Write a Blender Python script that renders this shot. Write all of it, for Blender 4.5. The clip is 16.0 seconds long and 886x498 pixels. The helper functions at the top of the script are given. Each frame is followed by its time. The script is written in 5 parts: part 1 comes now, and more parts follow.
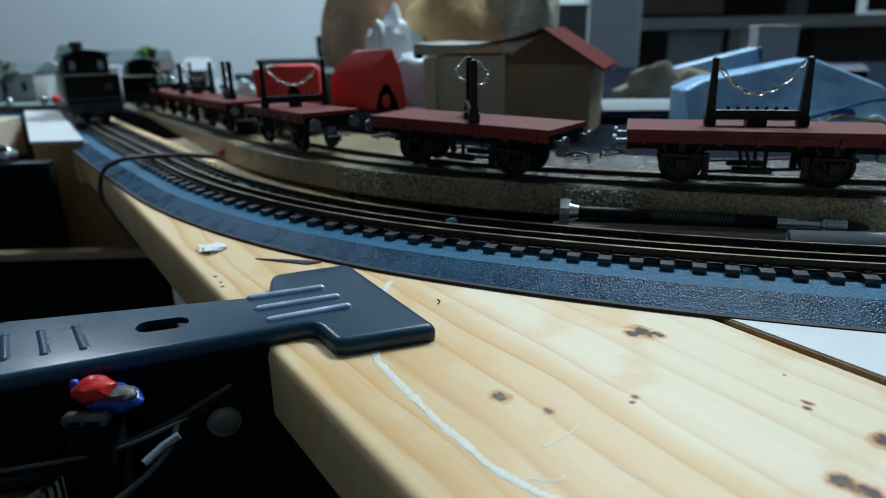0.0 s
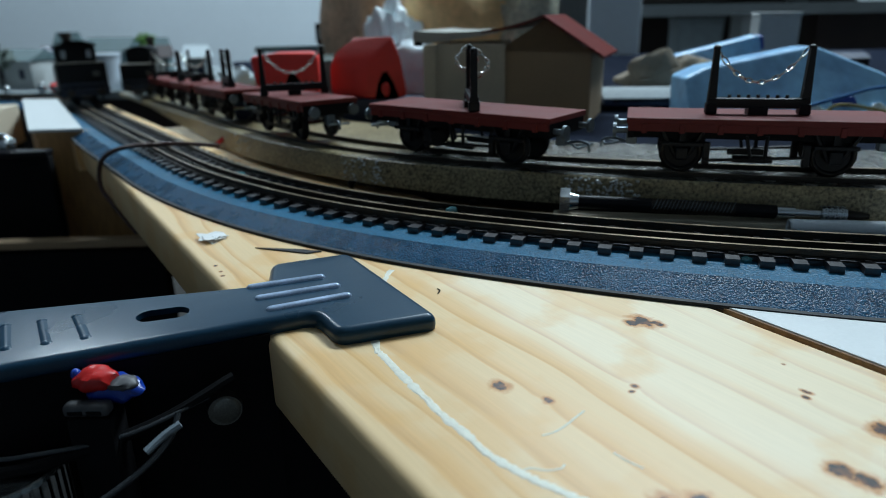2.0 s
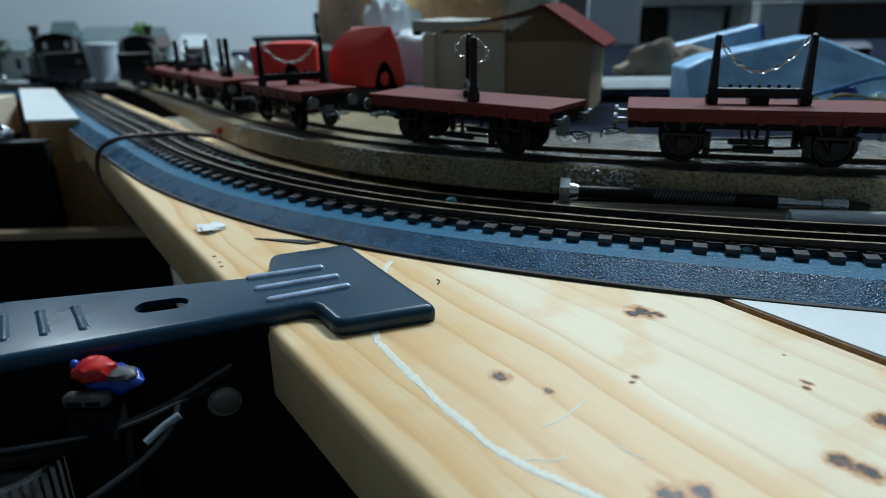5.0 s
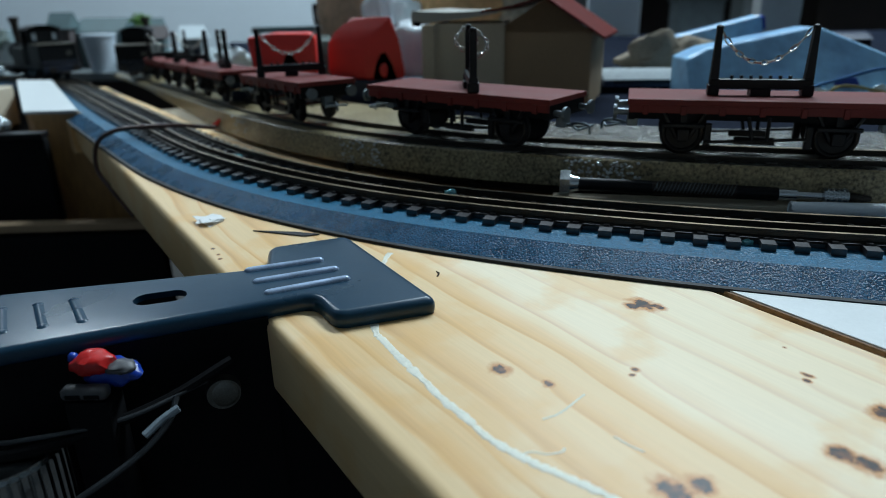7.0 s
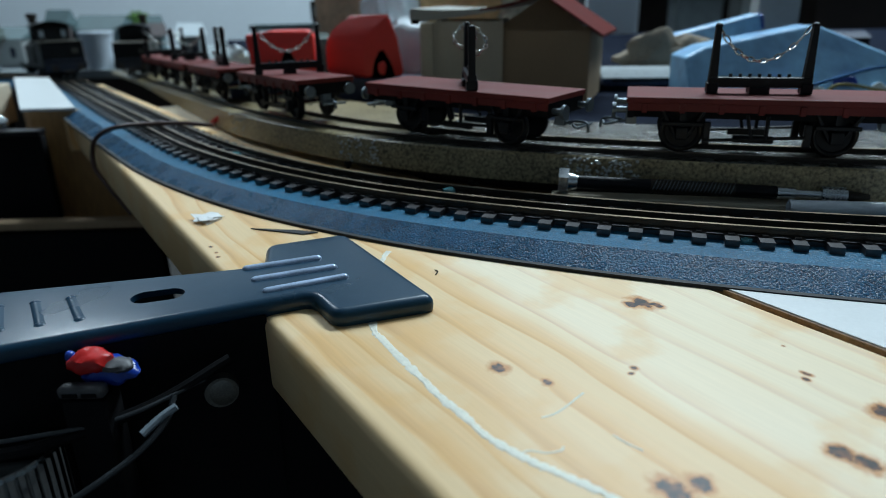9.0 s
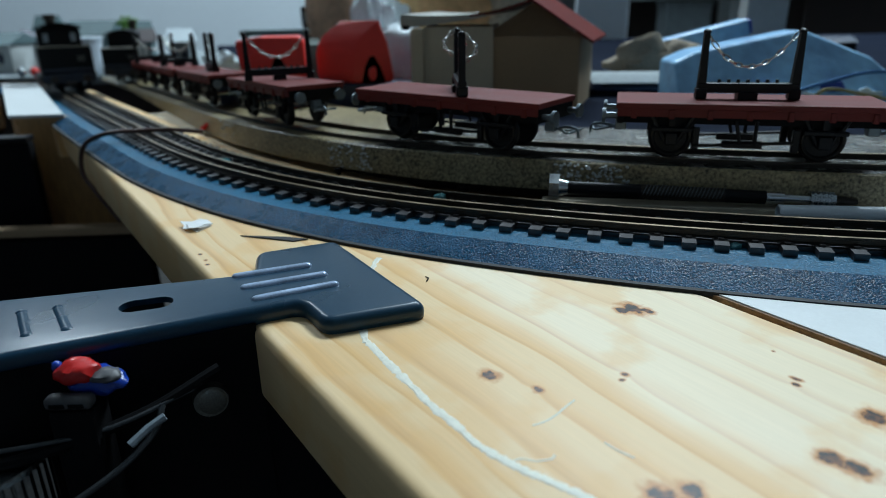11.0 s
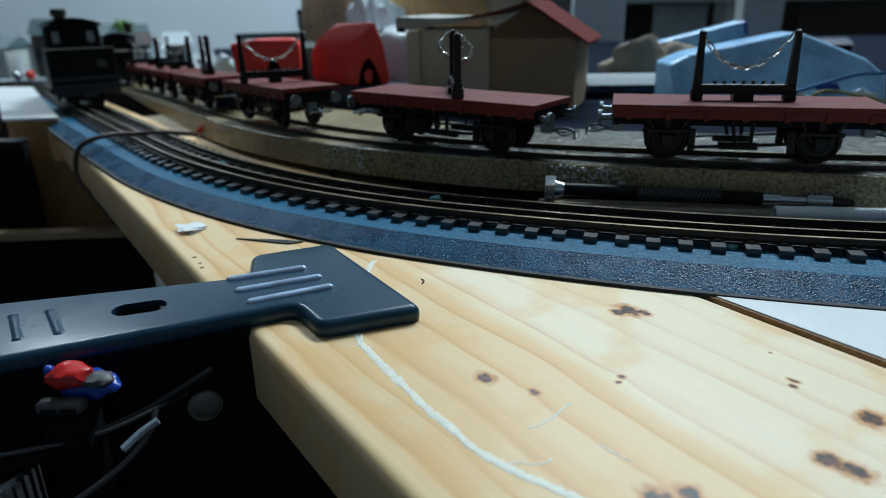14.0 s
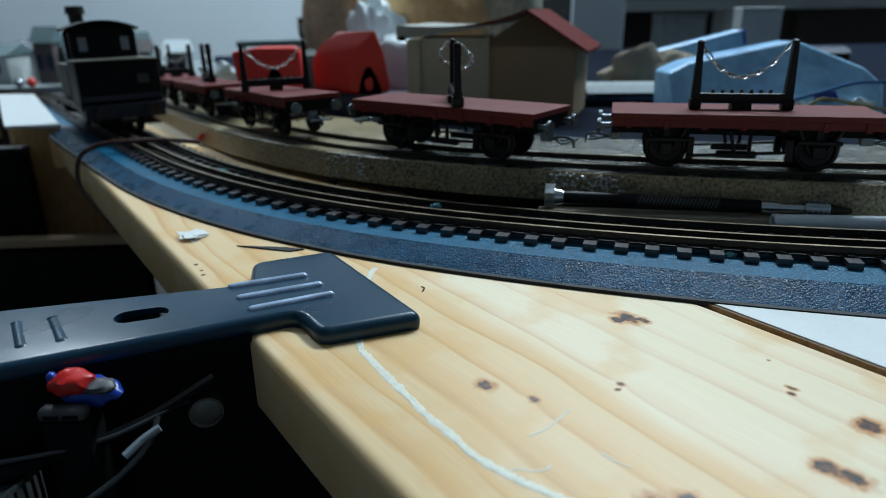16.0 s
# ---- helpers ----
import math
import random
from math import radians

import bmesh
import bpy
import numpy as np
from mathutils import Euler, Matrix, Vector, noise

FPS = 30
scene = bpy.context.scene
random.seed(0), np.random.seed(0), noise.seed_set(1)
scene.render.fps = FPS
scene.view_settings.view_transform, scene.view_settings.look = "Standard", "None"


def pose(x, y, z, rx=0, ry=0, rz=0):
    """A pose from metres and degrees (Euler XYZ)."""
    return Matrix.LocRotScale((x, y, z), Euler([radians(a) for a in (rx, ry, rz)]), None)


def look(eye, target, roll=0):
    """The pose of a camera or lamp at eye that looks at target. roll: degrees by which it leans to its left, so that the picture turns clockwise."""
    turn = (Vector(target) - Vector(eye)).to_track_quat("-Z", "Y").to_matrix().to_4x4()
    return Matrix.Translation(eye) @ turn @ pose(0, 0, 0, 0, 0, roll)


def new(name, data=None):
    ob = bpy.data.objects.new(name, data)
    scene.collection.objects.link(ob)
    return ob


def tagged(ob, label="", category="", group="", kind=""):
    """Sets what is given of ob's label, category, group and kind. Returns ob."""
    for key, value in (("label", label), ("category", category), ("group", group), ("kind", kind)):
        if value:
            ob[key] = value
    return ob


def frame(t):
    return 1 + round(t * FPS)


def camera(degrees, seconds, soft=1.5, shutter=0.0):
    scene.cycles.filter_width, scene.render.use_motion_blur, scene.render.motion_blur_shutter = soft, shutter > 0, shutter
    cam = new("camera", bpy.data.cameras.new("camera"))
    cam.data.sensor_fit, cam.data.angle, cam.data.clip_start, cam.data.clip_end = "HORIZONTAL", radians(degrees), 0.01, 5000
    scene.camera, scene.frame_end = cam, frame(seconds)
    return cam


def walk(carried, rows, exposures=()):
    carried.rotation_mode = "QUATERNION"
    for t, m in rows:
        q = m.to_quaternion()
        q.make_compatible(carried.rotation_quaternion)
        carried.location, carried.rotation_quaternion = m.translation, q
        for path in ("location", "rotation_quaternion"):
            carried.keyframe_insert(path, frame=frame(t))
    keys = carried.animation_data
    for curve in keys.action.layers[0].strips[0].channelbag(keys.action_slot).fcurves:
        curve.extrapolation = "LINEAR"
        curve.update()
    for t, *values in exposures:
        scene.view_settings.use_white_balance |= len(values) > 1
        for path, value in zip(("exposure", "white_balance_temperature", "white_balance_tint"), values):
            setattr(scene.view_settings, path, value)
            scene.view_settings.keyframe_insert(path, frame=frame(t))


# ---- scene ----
cam = camera(67.0, 16.0, soft=0.65)
cam.data.dof.use_dof, cam.data.dof.focus_distance, cam.data.dof.aperture_fstop = True, 0.175, 15.5

# seconds, yaw, pitch, roll in degrees, drift of the lens in millimetres
HELD = [
    (0.0, 0.13, -18.29, -1.07, 0.34, -1.52, 0.14),
    (0.5, 0.09, -18.57, -1.07, 0.15, -1.78, 0.23),
    (1.0, 0.05, -18.82, -1.02, 0.05, -1.74, 0.33),
    (1.5, 0.02, -18.80, -1.04, -0.05, -1.86, 0.36),
    (2.0, 0.12, -19.31, -1.09, 0.25, -1.35, 0.46),
    (2.5, 0.04, -19.45, -1.07, -0.05, -1.39, 0.45),
    (3.0, 0.10, -19.64, -1.09, 0.22, -0.97, 0.10),
    (3.5, 0.01, -19.89, -1.05, -0.10, -1.03, 0.16),
    (4.0, 0.04, -20.02, -1.07, -0.05, -0.88, 0.28),
    (6.5, 0.03, -20.46, -1.07, 0.05, -0.54, 0.03),
    (7.0, -0.00, -20.79, -1.07, -0.00, 0.00, -0.00),
    (7.5, -0.03, -21.05, -1.06, -0.06, 0.42, -0.32),
    (8.0, -0.05, -21.04, -1.01, -0.11, 0.23, -0.45),
    (8.5, -0.07, -21.02, -0.98, -0.17, 0.28, -0.32),
    (11.0, -0.91, -20.57, -0.99, 0.27, 0.91, 0.25),
    (11.5, -0.94, -20.64, -0.95, 0.22, 1.13, 0.01),
    (12.0, -0.92, -20.67, -0.97, 0.32, 1.29, -0.27),
    (12.5, -0.86, -20.59, -1.04, 0.53, 1.41, -0.26),
    (13.0, -0.91, -20.47, -0.97, 0.35, 1.12, -0.08),
    (13.5, -1.25, -20.59, -0.99, 0.48, 1.75, 0.05),
    (14.0, -1.16, -20.34, -1.07, 0.75, 1.66, -0.20),
    (14.5, -1.20, -20.30, -1.02, 0.67, 1.54, -0.03),
    (15.0, -1.22, -20.09, -1.01, 0.66, 1.38, 0.02),
    (15.5, -1.25, -20.04, -0.94, 0.53, 1.33, -0.06),
    (16.0, -1.20, -19.76, -1.00, 0.58, 0.71, 0.41),
]
EYE = Vector((0, 0, 0.0733))


def aim(yaw, pitch, roll, dx, dy, dz):
    eye = EYE + Vector((dx, dy, dz)) * 0.001
    a, b = radians(yaw), radians(pitch)
    way = Vector((-math.sin(a) * math.cos(b), math.cos(a) * math.cos(b), math.sin(b)))
    return look(eye, eye + way, roll)


walk(cam, [(t, aim(*v)) for t, *v in HELD])

# ---- light: a ceiling tube ahead, an added fill lamp at the side, pale north wall ----
world = bpy.data.worlds.new("room_air")
scene.world = world
world.use_nodes = True
world.node_tree.nodes["Background"].inputs["Color"].default_value = (0.55, 0.72, 1.0, 1)
world.node_tree.nodes["Background"].inputs["Strength"].default_value = 0.006


def tube_light(name, eye, target, sx, sy, watts, color):
    data = bpy.data.lights.new(name, "AREA")
    data.shape, data.size, data.size_y, data.energy, data.color = "RECTANGLE", sx, sy, watts, color
    new(name, data).matrix_world = look(eye, target)


tube_light("ceiling_tube", (0.62, 1.32, 1.50), (0.3, 0.75, 0), 1.2, 0.16, 47, (0.70, 0.88, 1.0))
# Unseen lamp added at the left to brighten that side and the wall.
tube_light("ceiling_tube", (-0.95, 1.55, 1.50), (-0.35, 0.80, 0), 0.16, 1.2, 17, (0.72, 0.88, 1.0))
scene.view_settings.exposure = 0.0


# ---- materials ----
def mat(name, color, rough=0.5, metal=0.0, var=0.25, grain=1.0, blotch=14.0, bump=0.15, stretch=(1, 1, 1), dark=None,
        spread=0.5, coat=0.0, per_object=0.0, trans=0.0, spec=0.5, depth=0.4):
    """A worn surface: grain and blotches, their sizes in millimetres."""
    m = bpy.data.materials.new(name)
    m.use_nodes = True
    nt = m.node_tree
    n, l = nt.nodes, nt.links
    b = n["Principled BSDF"]
    co = n.new("ShaderNodeTexCoord")
    mp = n.new("ShaderNodeMapping")
    mp.inputs["Scale"].default_value = stretch
    l.new(co.outputs["Object"], mp.inputs["Vector"])
    fine, wide = n.new("ShaderNodeTexNoise"), n.new("ShaderNodeTexNoise")
    fine.inputs["Scale"].default_value, fine.inputs["Detail"].default_value = 1000.0 / grain, 4
    wide.inputs["Scale"].default_value, wide.inputs["Detail"].default_value = 1000.0 / blotch, 3
    for t in (fine, wide):
        l.new(mp.outputs["Vector"], t.inputs["Vector"])
    mix = n.new("ShaderNodeMix")
    mix.data_type = "FLOAT"
    mix.inputs[0].default_value = spread
    l.new(fine.outputs["Fac"], mix.inputs[2])
    l.new(wide.outputs["Fac"], mix.inputs[3])
    ramp = n.new("ShaderNodeValToRGB")
    d = dark or [c * (1 - var) for c in color]
    ramp.color_ramp.elements[0].position, ramp.color_ramp.elements[1].position = 0.32, 0.66
    ramp.color_ramp.elements[0].color = (*d, 1)
    ramp.color_ramp.elements[1].color = (*[min(1, c * (1 + var * 0.6)) for c in color], 1)
    l.new(mix.outputs[0], ramp.inputs["Fac"])
    out = ramp.outputs["Color"]
    if per_object:
        info, hue = n.new("ShaderNodeObjectInfo"), n.new("ShaderNodeHueSaturation")
        rng = n.new("ShaderNodeMapRange")
        rng.inputs["To Min"].default_value, rng.inputs["To Max"].default_value = 1 - per_object, 1 + per_object
        l.new(info.outputs["Random"], rng.inputs["Value"])
        l.new(rng.outputs["Result"], hue.inputs["Value"])
        l.new(out, hue.inputs["Color"])
        out = hue.outputs["Color"]
    l.new(out, b.inputs["Base Color"])
    rr = n.new("ShaderNodeMapRange")
    rr.inputs["To Min"].default_value, rr.inputs["To Max"].default_value = max(0.03, rough - 0.12), min(1, rough + 0.12)
    l.new(wide.outputs["Fac"], rr.inputs["Value"])
    l.new(rr.outputs["Result"], b.inputs["Roughness"])
    b.inputs["Metallic"].default_value = metal
    b.inputs["Specular IOR Level"].default_value = spec
    b.inputs["Coat Weight"].default_value = coat
    b.inputs["Coat Roughness"].default_value = 0.15
    b.inputs["Transmission Weight"].default_value = trans
    if bump:
        bp = n.new("ShaderNodeBump")
        bp.inputs["Strength"].default_value, bp.inputs["Distance"].default_value = bump, 0.001 * depth * grain
        l.new(fine.outputs["Fac"], bp.inputs["Height"])
        l.new(bp.outputs["Normal"], b.inputs["Normal"])
        l.new(bp.outputs["Normal"], b.inputs["Coat Normal"])
    return m


def pine(name, knots=(), light=(0.84, 0.47, 0.18), late=(0.60, 0.23, 0.05), pale=(0.92, 0.71, 0.44)):
    """Planed pine, its grain along local x; knots: (x, y, half length, half width) in millimetres."""
    m = bpy.data.materials.new(name)
    m.use_nodes = True
    nt = m.node_tree
    n, l = nt.nodes, nt.links
    b = n["Principled BSDF"]

    def val(op, a, c=None):
        k = n.new("ShaderNodeMath")
        k.operation = op
        for i, v in enumerate((a, c)):
            if v is None:
                continue
            if isinstance(v, (int, float)):
                k.inputs[i].default_value = v
            else:
                l.new(v, k.inputs[i])
        return k.outputs[0]

    co = n.new("ShaderNodeTexCoord")
    sep = n.new("ShaderNodeSeparateXYZ")
    l.new(co.outputs["Object"], sep.inputs[0])
    x, y, z = sep.outputs
    warp = n.new("ShaderNodeTexNoise")
    warp.inputs["Scale"].default_value, warp.inputs["Detail"].default_value = 1.0, 3
    mp = n.new("ShaderNodeMapping")
    mp.inputs["Scale"].default_value = (7, 22, 22)
    l.new(co.outputs["Object"], mp.inputs["Vector"])
    l.new(mp.outputs["Vector"], warp.inputs["Vector"])
    knot = None
    for kx, ky, ka, kb in knots:
        dx = val("DIVIDE", val("SUBTRACT", x, kx * 0.001), ka * 0.001)
        dy = val("DIVIDE", val("SUBTRACT", y, ky * 0.001), kb * 0.001)
        d = val("SQRT", val("ADD", val("MULTIPLY", dx, dx), val("MULTIPLY", dy, dy)))
        knot = d if knot is None else val("MINIMUM", knot, d)
    v = val("ADD", y, val("MULTIPLY", warp.outputs["Fac"], 0.016))
    if knot is not None:
        v = val("ADD", v, val("DIVIDE", 0.004, val("ADD", knot, 1.2)))
    drift = n.new("ShaderNodeTexNoise")
    drift.noise_dimensions = "1D"
    drift.inputs["Scale"].default_value, drift.inputs["Detail"].default_value = 60, 1.5
    l.new(v, drift.inputs["W"])
    rings = val("FRACT", val("ADD", val("MULTIPLY", v, 92), val("MULTIPLY", drift.outputs["Fac"], 2.2)))
    ramp = n.new("ShaderNodeValToRGB")
    e = ramp.color_ramp.elements
    e[0].position, e[0].color = 0.0, (*pale, 1)
    e[1].position, e[1].color = 1.0, (*pale, 1)
    for at, tone in ((0.50, pale), (0.80, light), (0.93, late), (0.975, light)):
        e.new(at).color = (*tone, 1)
    l.new(rings, ramp.inputs["Fac"])
    fibre = n.new("ShaderNodeTexNoise")
    fibre.inputs["Scale"].default_value, fibre.inputs["Detail"].default_value = 1.0, 3
    mf = n.new("ShaderNodeMapping")
    mf.inputs["Scale"].default_value = (60, 1400, 1400)
    l.new(co.outputs["Object"], mf.inputs["Vector"])
    l.new(mf.outputs["Vector"], fibre.inputs["Vector"])
    blot = n.new("ShaderNodeTexNoise")
    blot.inputs["Scale"].default_value, blot.inputs["Detail"].default_value = 22, 3
    l.new(co.outputs["Object"], blot.inputs["Vector"])
    # Paler towards the board's right: glare on the wood put into the colour.
    side = n.new("ShaderNodeMapRange")
    side.inputs["From Min"].default_value, side.inputs["From Max"].default_value = -0.034, -0.022
    side.inputs["To Min"].default_value, side.inputs["To Max"].default_value = 0.55, -0.30
    l.new(val("ADD", val("ADD", y, val("MULTIPLY", warp.outputs["Fac"], 0.02)), val("MULTIPLY", blot.outputs["Fac"], 0.024)), side.inputs["Value"])
    soft = n.new("ShaderNodeMix")
    soft.data_type = "RGBA"
    soft.inputs["B"].default_value = (0.92, 0.78, 0.56, 1)
    l.new(val("MULTIPLY", val("ADD", val("MULTIPLY", blot.outputs["Fac"], 0.9), side.outputs["Result"]), 0.8), soft.inputs["Factor"])
    l.new(ramp.outputs["Color"], soft.inputs["A"])
    stain = n.new("ShaderNodeTexNoise")
    stain.inputs["Scale"].default_value, stain.inputs["Detail"].default_value = 34, 5
    l.new(co.outputs["Object"], stain.inputs["Vector"])
    amber = n.new("ShaderNodeMix")
    amber.data_type = "RGBA"
    amber.inputs["B"].default_value = (0.82, 0.46, 0.15, 1)
    grow = n.new("ShaderNodeMapRange")
    grow.inputs["From Min"].default_value, grow.inputs["From Max"].default_value = 0.52, 0.60
    grow.inputs["To Max"].default_value = 0.42
    l.new(stain.outputs["Fac"], grow.inputs["Value"])
    l.new(grow.outputs["Result"], amber.inputs["Factor"])
    honey = n.new("ShaderNodeMix")
    honey.data_type = "RGBA"
    honey.inputs["B"].default_value = (0.80, 0.50, 0.20, 1)
    tint = n.new("ShaderNodeMapRange")
    tint.inputs["From Min"].default_value, tint.inputs["From Max"].default_value = 0.4, -0.3
    tint.inputs["To Max"].default_value = 0.54
    l.new(side.outputs["Result"], tint.inputs["Value"])
    l.new(tint.outputs["Result"], honey.inputs["Factor"])
    l.new(soft.outputs["Result"], honey.inputs["A"])
    l.new(honey.outputs["Result"], amber.inputs["A"])
    hue = n.new("ShaderNodeHueSaturation")
    l.new(val("ADD", 0.92, val("MULTIPLY", fibre.outputs["Fac"], 0.15)), hue.inputs["Value"])
    l.new(amber.outputs["Result"], hue.inputs["Color"])
    out = hue.outputs["Color"]
    if knot is not None:
        rag = n.new("ShaderNodeTexNoise")
        rag.inputs["Scale"].default_value, rag.inputs["Detail"].default_value = 520, 5
        l.new(co.outputs["Object"], rag.inputs["Vector"])
        kd = val("ADD", knot, val("MULTIPLY", val("SUBTRACT", rag.outputs["Fac"], 0.5), 2.1))
        kr = n.new("ShaderNodeValToRGB")
        e = kr.color_ramp.elements
        e[0].position, e[0].color = 0.43, (0, 0, 0, 1)
        e[1].position, e[1].color = 0.56, (1, 1, 1, 1)
        l.new(val("MULTIPLY", kd, 0.5), kr.inputs["Fac"])
        core = n.new("ShaderNodeMix")
        core.data_type = "RGBA"
        burnt = n.new("ShaderNodeValToRGB")
        burnt.color_ramp.elements[0].position, burnt.color_ramp.elements[0].color = 0.44, (0.022, 0.012, 0.009, 1)
        burnt.color_ramp.elements[1].position, burnt.color_ramp.elements[1].color = 0.62, (0.17, 0.055, 0.014, 1)
        l.new(rag.outputs["Fac"], burnt.inputs["Fac"])
        l.new(burnt.outputs["Color"], core.inputs["A"])
        l.new(kr.outputs["Color"], core.inputs["Factor"])
        halo = n.new("ShaderNodeMix")
        halo.data_type = "RGBA"
        halo.inputs["A"].default_value = (0.56, 0.20, 0.028, 1)
        hr = n.new("ShaderNodeMapRange")
        hr.inputs["From Min"].default_value, hr.inputs["From Max"].default_value = 1.0, 2.1
        l.new(kd, hr.inputs["Value"])
        l.new(hr.outputs["Result"], halo.inputs["Factor"])
        l.new(out, halo.inputs["B"])
        l.new(halo.outputs["Result"], core.inputs["B"])
        out = core.outputs["Result"]
    l.new(out, b.inputs["Base Color"])
    b.inputs["Roughness"].default_value = 0.52
    b.inputs["Specular IOR Level"].default_value = 0.4
    b.inputs["Coat Weight"].default_value = 0.14
    b.inputs["Coat Roughness"].default_value = 0.36
    bp = n.new("ShaderNodeBump")
    bp.inputs["Strength"].default_value, bp.inputs["Distance"].default_value = 0.12, 0.0003
    l.new(fibre.outputs["Fac"], bp.inputs["Height"])
    l.new(bp.outputs["Normal"], b.inputs["Normal"])
    return m


